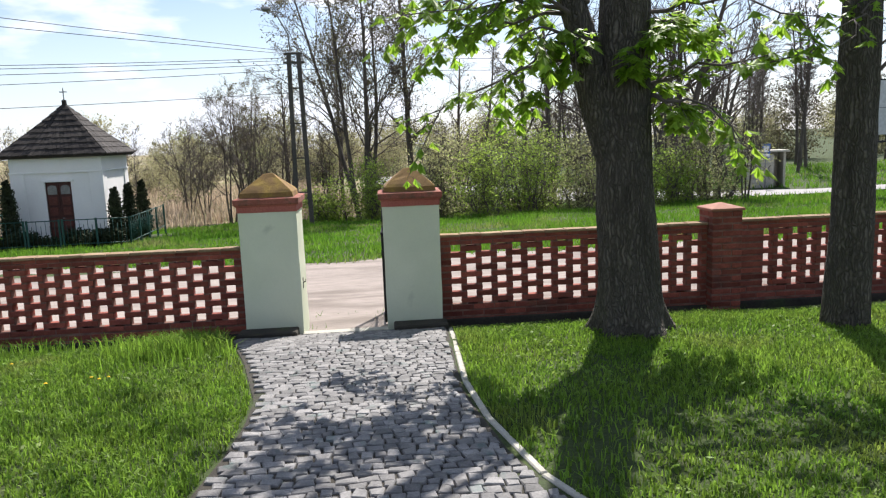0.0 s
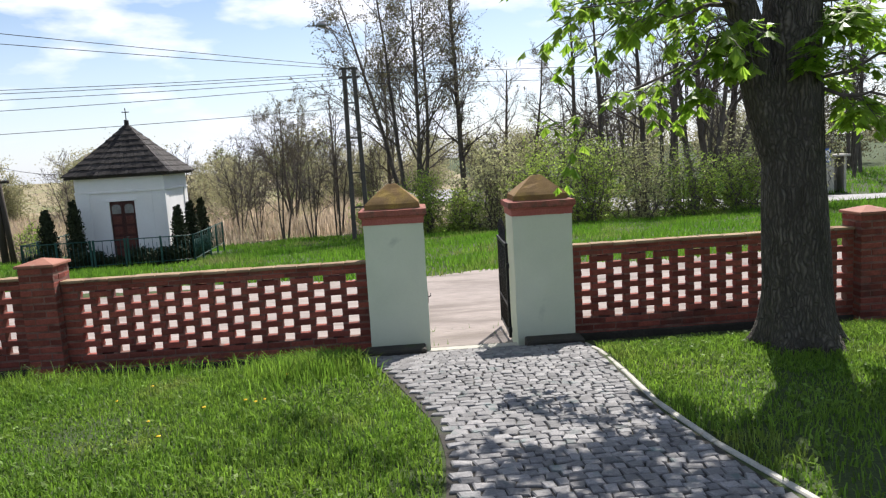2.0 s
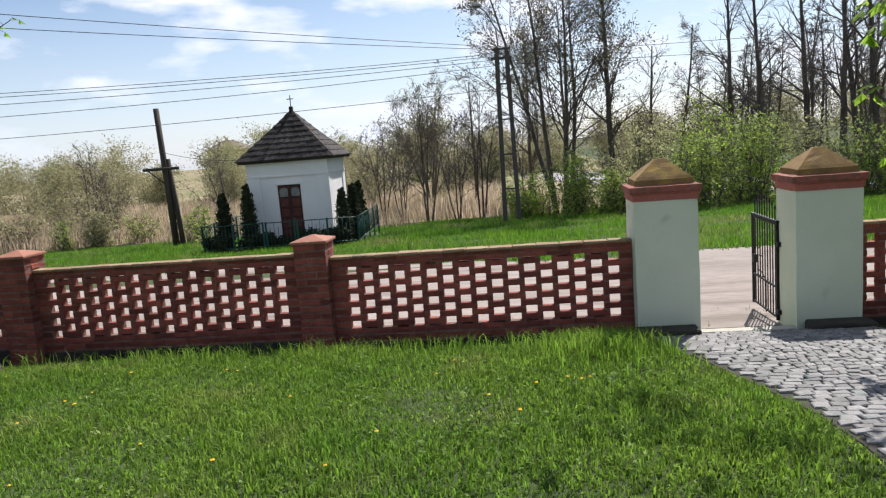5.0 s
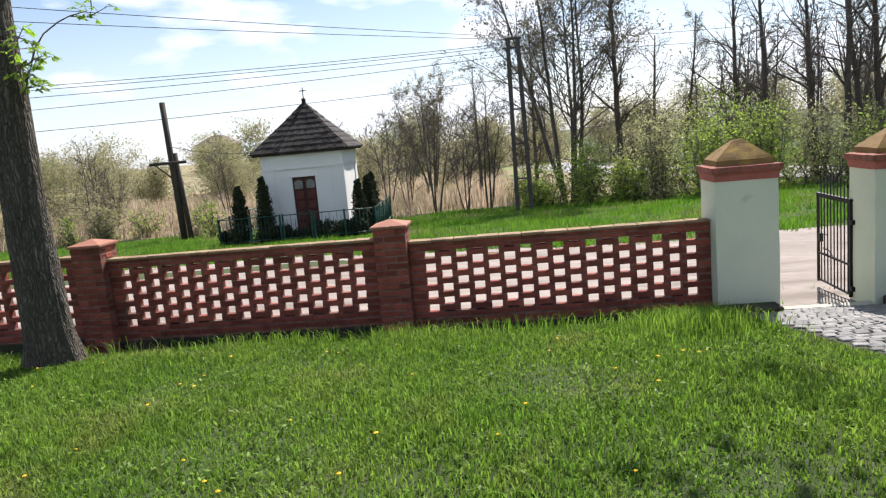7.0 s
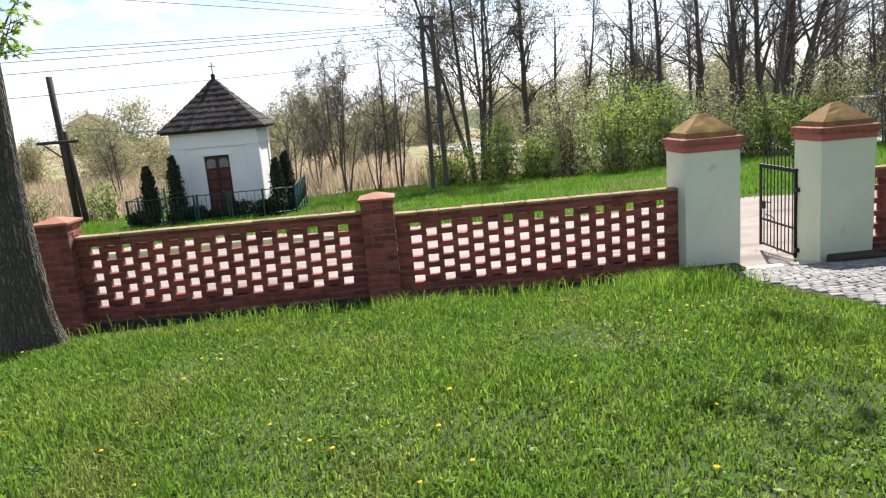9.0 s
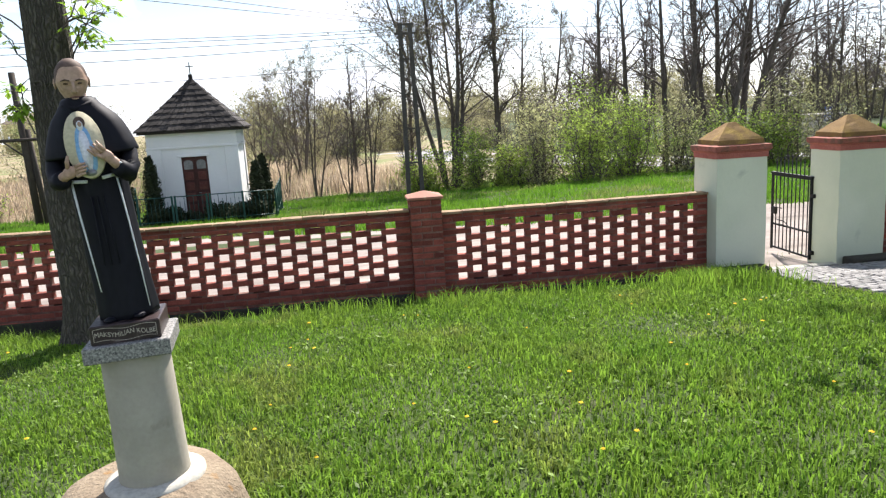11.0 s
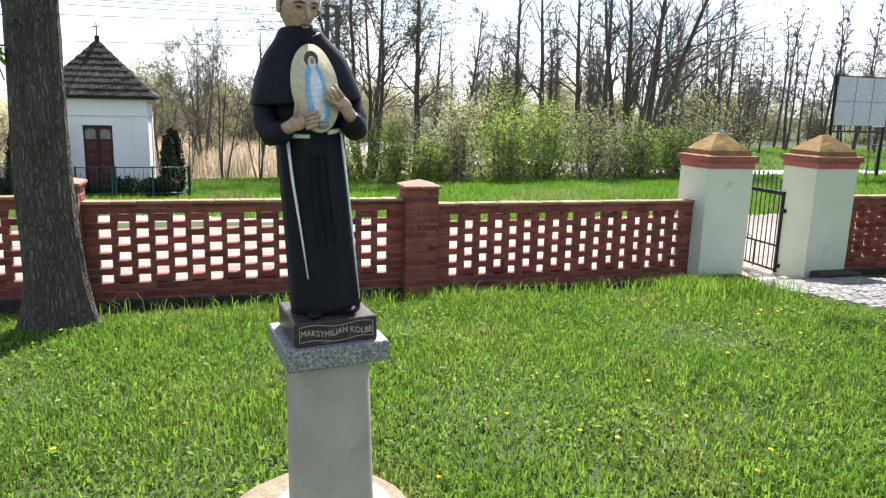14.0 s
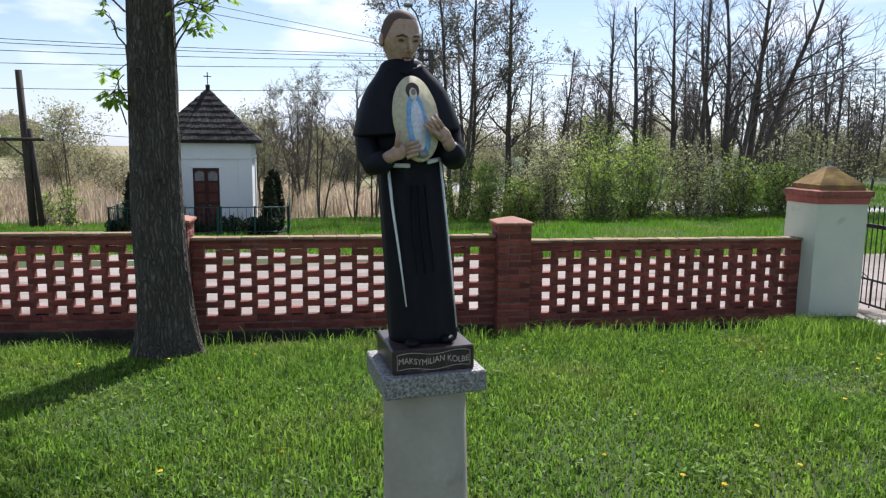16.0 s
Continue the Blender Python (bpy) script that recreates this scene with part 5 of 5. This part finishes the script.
def bush(name, x, y, r, h, material, n, size, label, seed, stems=9, cat="shrub", group="shrubs beyond the road"):
    q = random.Random(seed)
    b = thing(name, x, y, gz(x, y), label, cat, group)
    V, F, cs = [], [], []
    for k in range(stems):
        an, ou = q.uniform(0, 6.28), q.uniform(0.1, 1.0)
        b0 = Vector((0.45 * r * ou * math.cos(an), 0.45 * r * ou * math.sin(an), -0.1))
        p = [b0]
        for i in range(1, 6):
            f = i / 5
            p.append(b0 + Vector((0.55 * r * ou * f * math.cos(an) + q.uniform(-0.15, 0.15), 0.55 * r * ou * f * math.sin(an) + q.uniform(-0.15, 0.15), h * (1 - 0.45 * ou * ou) * f * q.uniform(0.85, 1.0))))
        tube(V, F, p, [0.04, 0.032, 0.026, 0.018, 0.011, 0.005], 5)
        for i in range(0, 6):
            for _ in range(6):
                d = Vector((q.uniform(-1, 1), q.uniform(-1, 1), q.uniform(-0.4, 0.8))).normalized() * r * q.uniform(0.2, 0.5)
                if p[i].z + d.z < 0.1:
                    d.z = abs(d.z) + 0.1
                tube(V, F, [p[i], p[i] + d * 0.5 + Vector((0, 0, 0.05)), p[i] + d], [0.012, 0.008, 0.004], 3)
                cs.append(tuple(p[i] + d))
                cs.append(tuple(p[i] + d * 0.6))
    tagged(raw("branchwork", V, F, TWIG, b), kind="stuff")
    tagged(leaf_soup("foliage", cs, size, n, r * 0.22, material, b, 0.85, seed), kind="stuff")
    return b


specs = [(2.4, 33.2, 2.0, 3.6, BLOSSOM, 8), (4.2, 32.2, 1.9, 3.0, BUSHLEAF, 9), (6.2, 32.8, 2.2, 3.3, BUSHLEAF, 10), (8.4, 32.4, 2.1, 3.1, BLOSSOM, 11), (10.4, 32.2, 1.9, 2.7, BUSHLEAF, 12),
         (5.2, 35.4, 2.4, 4.4, BUSHLEAF, 13), (3.0, 36.2, 2.4, 4.2, BLOSSOM, 14), (-0.6, 33.8, 1.4, 2.6, BUSHLEAF, 15), (0.9, 33.0, 1.1, 1.9, BUSHLEAF, 16), (-2.3, 34.6, 1.2, 2.1, BUSHLEAF, 17), (12.2, 31.6, 1.6, 2.3, BUSHLEAF, 18), (7.4, 36.2, 2.2, 3.6, BUSHLEAF, 19)]
for x, y, r, h, m_, sd in specs:
    y -= 2.6
    bush("shrub", x, y, r, h, m_, 4600, 0.056, "dense fresh green shrub at the edge of the woods" if m_ is BUSHLEAF else "pale blossoming shrub at the edge of the woods", sd, 14)
bush("blossom_tree", 13.8, 29.4, 2.3, 3.7, BLOSSOM, 4500, 0.06, "small spreading tree with pale young leaves by the road", 30, 16, "tree", "")
for i, (x, y, r, h) in enumerate(((-20, 36, 0.9, 1.6), (-18.4, 33.9, 0.6, 2.0), (-24, 38, 1.2, 1.5), (-27, 36, 1.0, 1.7), (-15.5, 35.5, 0.8, 1.3))):
    bush("field_bush", x, y, r, h, BUSHLEAF, 1100, 0.05, "scrubby half-leafed bush at the field edge", 60 + i, 9, "shrub", "bushes at the field edge")
for i in range(44):
    x = -108 + 2.7 * i + 2 * math.sin(i * 2.1)
    y = 84 + 12 * math.sin(i * 1.3) + 0.12 * x
    bush("far_bush", x, y, 3.4 + math.sin(i), 4.6 + 1.5 * math.sin(i * 1.7), FARLEAF, 5600, 0.10, "distant rounded willow bush beyond the reed field", 90 + i, 9, "shrub", "far willow bushes")
for i in range(24):
    x, y = 22 + 5.5 * i, 84 + 8 * math.sin(i * 2.7) - 0.1 * i
    bush("far_grove", x, y, 4.5 + math.sin(i), 8 + 2.5 * math.sin(i * 2.3), (BUDS, FARLEAF)[i % 2], 4600, 0.14, "brownish leafing grove behind the far alders", 250 + i, 12, "trees", "groves on the horizon")
for i in range(22):
    x, y = -150 + 14 * i, 190 + 20 * math.sin(i * 1.9)
    bush("far_grove", x, y, 9 + math.sin(i), 9 + 2.5 * math.sin(i * 2.3), FARLEAF, 5200, 0.28, "hazy distant grove on the horizon", 150 + i, 9, "trees", "groves on the horizon")
for i, (x, y, r, h) in enumerate(((-26, 37, 1.4, 1.8), (-31, 38, 1.6, 1.9), (-36, 37, 1.5, 1.7), (-16, 38, 1.3, 2.0), (-30, 44, 2.0, 2.6), (-36, 50, 2.4, 3.0), (-42, 46, 2.0, 2.4), (-22, 55, 2.2, 3.0), (-14, 52, 2.0, 3.2), (-48, 56, 2.6, 3.4), (-9, 58, 2.2, 3.4))):
    bush("field_bush", x, y, r, h, FARLEAF, 2200, 0.085, "scrubby half-leafed bush at the field edge", 200 + i, 10, "shrub", "bushes at the field edge")


# ---- reeds ----
def blades(name, x, y, h, w, material, label, bend=0.35, seed=3, segs=2, parent=None):
    g_ = np.random.default_rng(seed)
    n = len(x)
    z = height(x, y) - 0.01
    an = g_.random(n) * 6.283
    dx, dy = np.cos(an), np.sin(an)
    bn = g_.random(n) * 6.283
    bl = bend * h * g_.random(n)
    ox, oy = np.cos(bn) * bl, np.sin(bn) * bl
    base = np.stack([x, y, z], 1)
    sd = np.stack([dx, dy, np.zeros(n)], 1) * (w / 2)[:, None]
    if segs == 1:
        tip = base + np.stack([ox, oy, h], 1)
        V = np.stack([base - sd, base + sd, tip], 1).reshape(-1, 3)
        me = bpy.data.meshes.new(name)
        me.vertices.add(3 * n)
        me.vertices.foreach_set("co", V.ravel())
        me.loops.add(3 * n)
        me.loops.foreach_set("vertex_index", np.arange(3 * n))
        me.polygons.add(n)
        me.polygons.foreach_set("loop_start", np.arange(n) * 3)
    else:
        mid = base + np.stack([ox * 0.3, oy * 0.3, h * 0.6], 1)
        tip = base + np.stack([ox, oy, h * (1 - 0.25 * bend)], 1)
        V = np.stack([base - sd, base + sd, mid + sd * 0.7, mid - sd * 0.7, tip], 1).reshape(-1, 3)
        b = np.arange(n)[:, None] * 5
        L = np.concatenate([b + np.array([[0, 1, 2, 3]]), b + np.array([[3, 2, 4]])], 1).ravel()
        me = bpy.data.meshes.new(name)
        me.vertices.add(5 * n)
        me.vertices.foreach_set("co", V.ravel())
        me.loops.add(7 * n)
        me.loops.foreach_set("vertex_index", L)
        me.polygons.add(2 * n)
        me.polygons.foreach_set("loop_start", np.stack([np.arange(n) * 7, np.arange(n) * 7 + 4], 1).ravel())
    me.update(calc_edges=True)
    me.validate()
    ob = link(name, me, material, parent)
    return tagged(ob, label, "grass", kind="stuff")


def lumps(x, y, s):
    return 0.5 + 0.25 * (np.sin(x * 1.9 * s + 1.2 * np.sin(y * s)) + np.sin(y * 2.3 * s + 1.5 * np.sin(x * 1.1 * s)))


n = 64000
x = rng.uniform(-55, 1, n)
y = 34.5 + 42 * rng.random(n) ** 1.5
keep = (y > 36 + 1.2 * np.sin(x * 0.7)) & (x < 2 - 0.25 * (y - 34)) & (rng.random(n) < 0.35 + 0.65 * lumps(x, y, 0.4))
x, y = x[keep], y[keep]
tagged(blades("reeds", x, y, 0.35 + 1.25 * rng.random(len(x)) * (0.15 + lumps(x, y, 0.3)), 0.022 + 0.04 * rng.random(len(x)), REED, "wide bed of dry tan reeds in the field", 0.55, 5, 2), category="reeds")

# ---- grass ----
PL = ((-3, -3.0), (0, -2.0), (2.5, -1.25), (3.3, -1.05), (3.9, -0.98), (4.4, -0.96), (5.0, -1.0), (6.2, -1.30), (6.9, -1.52), (7.4, -1.68), (7.95, -1.70))
PR = ((-3, 3.6), (0, 2.2), (2.5, 1.05), (3.1, 0.80), (3.7, 0.62), (4.4, 0.54), (5.0, 0.50), (6.6, 0.56), (7.6, 0.62), (7.95, 0.64))


def left_of(y):
    return np.interp(y, [p[0] for p in PL], [p[1] for p in PL])


def right_of(y):
    return np.interp(y, [p[0] for p in PR], [p[1] for p in PR])


n = 520000
x = rng.uniform(-12.6, 8.6, n)
y = 1.5 + 6.62 * rng.random(n)
on = (x > left_of(y) - 0.02) & (x < right_of(y) + 0.07)
stone = (x - SX) ** 2 + (y - SY) ** 2 < 0.37 ** 2
bare = (np.exp(-((x - 1.3) ** 2 + (y - 4.0) ** 2) / 0.9) + np.exp(-((x - TX) ** 2 + (y - TY) ** 2) / 0.25) > rng.random(n) * 1.25)
k = ~on & ~stone & ~bare & (y < 7.40 + 0.08 * np.sin(x * 5) * np.sin(x * 1.7) + 0.16 * rng.random(n) ** 2) & (rng.random(n) < 0.55 + 0.5 * lumps(x, y, 2.0))
x, y = x[k], y[k]
h = (0.045 + 0.05 * rng.random(len(x))) * (0.65 + 0.8 * lumps(x, y, 1.3))
tall = np.clip((y - 6.4) / 1.2, 0, 1) * np.clip((-0.9 - x) / 0.4, 0, 1)
h = h * (1 + 0.9 * tall * rng.random(len(x)))
blades("lawn_grass", x, y, h, 0.0065 + 0.007 * rng.random(len(x)), GRASS, "thick bright green backlit lawn grass", 0.9, 11, 2)
n = 150000
x, y = rng.uniform(-13, 9, n), rng.uniform(-4.5, 1.6, n)
k = (x < left_of(y) - 0.02) | (x > right_of(y) + 0.07)
x, y = x[k], y[k]
blades("lawn_grass", x, y, (0.045 + 0.05 * rng.random(len(x))) * (0.65 + 0.8 * lumps(x, y, 1.3)), 0.009 + 0.008 * rng.random(len(x)), GRASS, "bright green lawn grass round the path", 0.9, 21, 2)
x = np.concatenate([rng.normal(-2.05, 0.30, 2200), rng.normal(-5.0, 1.8, 900)])
y = np.concatenate([rng.normal(7.0, 0.35, 2200), rng.normal(7.22, 0.12, 900)])
k = (x < left_of(y) - 0.05) & (y < 8.0)
x, y = x[k & (y < 7.5)], y[k & (y < 7.5)]
blades("tall_grass_tufts", x, y, 0.14 + 0.14 * rng.random(len(x)), 0.008 + 0.005 * rng.random(len(x)), GRASS, "taller uncut grass tufts along the wall", 0.7, 12, 2)
n = 170000
x = rng.uniform(-30, 22, n)
y = 13.6 + 22.5 * rng.random(n) ** 1.25
e = 14.0 + 2.4 * np.clip((-3 - x) / 6, 0, 1) + 0.35 * (np.sin(x * 1.3) + 0.6 * np.sin(x * 3.1 + 1)) * 0.5
rp = np.array(ROAD)
k = (y > e - 0.3 + 0.5 * rng.random(n)) & ~((np.abs(x - CX) < 2.7) & (np.abs(y - CY) < 3.0))
d = np.min(np.hypot(x[k][:, None] - rp[None, :, 0], y[k][:, None] - rp[None, :, 1]), 1)
x, y = x[k][d > 4.0], y[k][d > 4.0]
blades("verge_grass", x, y, (0.08 + 0.14 * rng.random(len(x))) * (0.35 + 1.0 * lumps(x, y, 0.9)), 0.022 + 0.02 * rng.random(len(x)), VERGE, "lush green roadside verge grass", 0.7, 13, 1)
n = 30000
x = rng.uniform(14, 70, n)
y = 24 + 40 * rng.random(n)
d = np.min(np.hypot(x[:, None] - rp[None, :, 0], y[:, None] - rp[None, :, 1]), 1)
x, y = x[d > 4.0], y[d > 4.0]
blades("woodland_grass", x, y, 0.15 + 0.2 * rng.random(len(x)), 0.05 + 0.04 * rng.random(len(x)), VERGE, "sparse green grass under the far alders", 0.7, 14, 1)
n = 16000
x, y = rng.uniform(-12, 8, n), rng.uniform(2.0, 7.5, n)
k = ((x < left_of(y) - 0.05) | (x > right_of(y) + 0.1)) & ((x - SX) ** 2 + (y - SY) ** 2 > 0.16) & (lumps(x, y, 3.0) > 0.45)
x, y = x[k], y[k]
tagged(leaf_soup("lawn_weeds", np.stack([x, y, height(x, y) + 0.035], 1), 0.020, len(x) * 3, 0.03, WEED, None, 0.6, 77), "small broad-leaved weeds scattered through the lawn", "weeds", kind="stuff")
n = 2600
x, y = rng.uniform(-12, 8, n), 8.42 + 0.9 * rng.random(n) ** 2
k = lumps(x, y, 2.2) > 0.5
x, y = x[k], y[k]
blades("roadside_tufts", x, y, 0.03 + 0.07 * rng.random(len(x)), 0.008 + 0.006 * rng.random(len(x)), VERGE, "sparse grass tufts at the foot of the wall", 0.8, 15, 1)
V, F = [], []
for i in range(60):
    x, y = rng.uniform(-10.5, -2.2), rng.uniform(2.6, 6.8)
    z = gz(x, y) + rng.uniform(0.04, 0.08)
    r = rng.uniform(0.012, 0.018)
    b = len(V)
    V.append((x, y, z + 0.008))
    for q in range(10):
        rr_ = r * (1.0 if q % 2 else 0.75)
        V.append((x + rr_ * math.cos(q * 0.628), y + rr_ * math.sin(q * 0.628), z))
    F += [(b, b + 1 + q, b + 1 + (q + 1) % 10) for q in range(10)]
tagged(raw("dandelions", V, F, YELLOW), "scattered yellow dandelion heads in the lawn", "flowers", kind="stuff")

# ---- wall pieces ----
for i, b in enumerate(BAYS):
    wall_bay(i + 1, *b)
for p in PIERS:
    pier(*p)

# ---- cobbled path ----
pav = new("pavement")
tagged(pav, "worn grey granite sett path flaring from the gate", "pavement", kind="structure")
ys = np.arange(-3, 7.96, 0.15)
V, F = [], []
for y in ys:
    for f in np.linspace(0, 1, 9):
        x = left_of(y) + (right_of(y) - left_of(y)) * f
        V.append((float(x), float(y), gz(x, y) - 0.004 + 0.010))
for j in range(len(ys) - 1):
    for i in range(8):
        F.append((j * 9 + i, j * 9 + i + 1, j * 9 + i + 10, j * 9 + i + 9))
raw("joint_bed", V, F, JOINT, pav)
SETTS = []
for i in range(8):
    r = random.Random(50 + i)
    bm = bmesh.new()
    ring0, ring1, ring2 = [], [], []
    for k, (sx, sy) in enumerate(((-0.5, -0.5), (0.5, -0.5), (0.5, 0.5), (-0.5, 0.5))):
        jx, jy = r.uniform(-0.15, 0.10) * sx * 2, r.uniform(-0.15, 0.10) * sy * 2
        ring0.append(bm.verts.new((sx + jx, sy + jy, -0.03)))
        ring1.append(bm.verts.new((sx * 0.97 + jx, sy * 0.97 + jy, 0.008 + r.uniform(-0.002, 0.002))))
        ring2.append(bm.verts.new((sx * 0.82 + jx, sy * 0.82 + jy, 0.019 + r.uniform(-0.004, 0.004))))
    for a, b in ((ring0, ring1), (ring1, ring2)):
        for k in range(4):
            bm.faces.new((a[k], a[(k + 1) % 4], b[(k + 1) % 4], b[k]))
    c = bm.verts.new((0, 0, 0.023))
    for k in range(4):
        bm.faces.new((ring2[k], ring2[(k + 1) % 4], c))
    bmesh.ops.recalc_face_normals(bm, faces=bm.faces)
    me = bpy.data.meshes.new("sett")
    bm.to_mesh(me)
    bm.free()
    me.materials.append(SETT)
    SETTS.append(me)
q = random.Random(5)
count, VJ, FJ = 0, [], []
row = 0
y = -2.9
while y < 7.86:
    step = q.uniform(0.072, 0.090)
    lo, hi = float(left_of(y)) + 0.02, float(right_of(y)) - 0.02
    x = lo + (0.05 if row % 2 else 0.0)
    while x < hi - 0.05:
        w = q.uniform(0.062, 0.112)
        edge = x - lo < 0.36
        if edge:
            w = q.uniform(0.11, 0.13)
        w = min(w, hi - x)
        xc = x + w / 2
        yc = y + step / 2 + (0 if edge else 0.05 * math.sin(xc * 5.5 + 0.5 * y) + 0.012 * math.sin(xc * 17))
        if not (yc > 7.9 and (xc < -0.98 or xc > -0.01)):
            m = pose(xc, yc, gz(xc, yc) + 0.012 + q.uniform(-0.003, 0.003), q.uniform(-1.3, 1.3), q.uniform(-1.3, 1.3), q.uniform(-11, 11)) @ Matrix.Diagonal((w - 0.006, step - 0.005, 0.55, 1))
            if 2.95 < y < 4.75 and count < 300:
                ob = new("sett", SETTS[q.randrange(8)])
                ob.matrix_world = m
                ob.parent = pav
                count += 1
            else:
                me = SETTS[q.randrange(8)]
                b = len(VJ)
                VJ += [m @ v.co for v in me.vertices]
                FJ += [tuple(b + i for i in p.vertices) for p in me.polygons]
        x += w
    y += step
    row += 1
tagged(raw("setts", VJ, FJ, SETT, pav), kind="stuff")
yk = -2.9
while yk < 7.5:
    y1 = min(yk + 0.9, 7.85)
    a, b = Vector((float(right_of(yk)) + 0.035, yk + 0.006, 0)), Vector((float(right_of(y1)) + 0.035, y1 - 0.006, 0))
    za, zb = gz(a.x, a.y), gz(b.x, b.y)
    d = (b - a).normalized()
    nn = Vector((-d.y, d.x, 0)) * 0.023
    bm = bmesh.new()
    top_, bot = [], []
    for p, z in ((a - nn, za), (b - nn, zb), (b + nn, zb), (a + nn, za)):
        top_.append(bm.verts.new((p.x, p.y, z + 0.014)))
        bot.append(bm.verts.new((p.x, p.y, z - 0.08)))
    bm.faces.new(top_)
    bm.faces.new(bot[::-1])
    for k in range(4):
        bm.faces.new((top_[k], bot[k], bot[(k + 1) % 4], top_[(k + 1) % 4]))
    bmesh.ops.bevel(bm, geom=bm.edges[:], offset=0.008, segments=1, affect="EDGES")
    part("kerb_stone", bm, CONCRETE, pav, "pale concrete edging")
    yk = y1
part("threshold", boxes((-0.99, -0.02, 7.90, 8.04, -0.75, gz(-0.5, 7.9) + 0.03), bevel=0.01), CONCRETE, pav, "worn concrete threshold")
for x0, x1 in ((-1.66, -1.02), (0.04, 0.64)):
    bm = boxes((x0, x1, 7.68, 7.93, -0.75, gz(x0, 7.65) + 0.06), bevel=0.015)
    part("pillar_footing", bm, JOINT, pav, "low stained stone footing by the pillar")
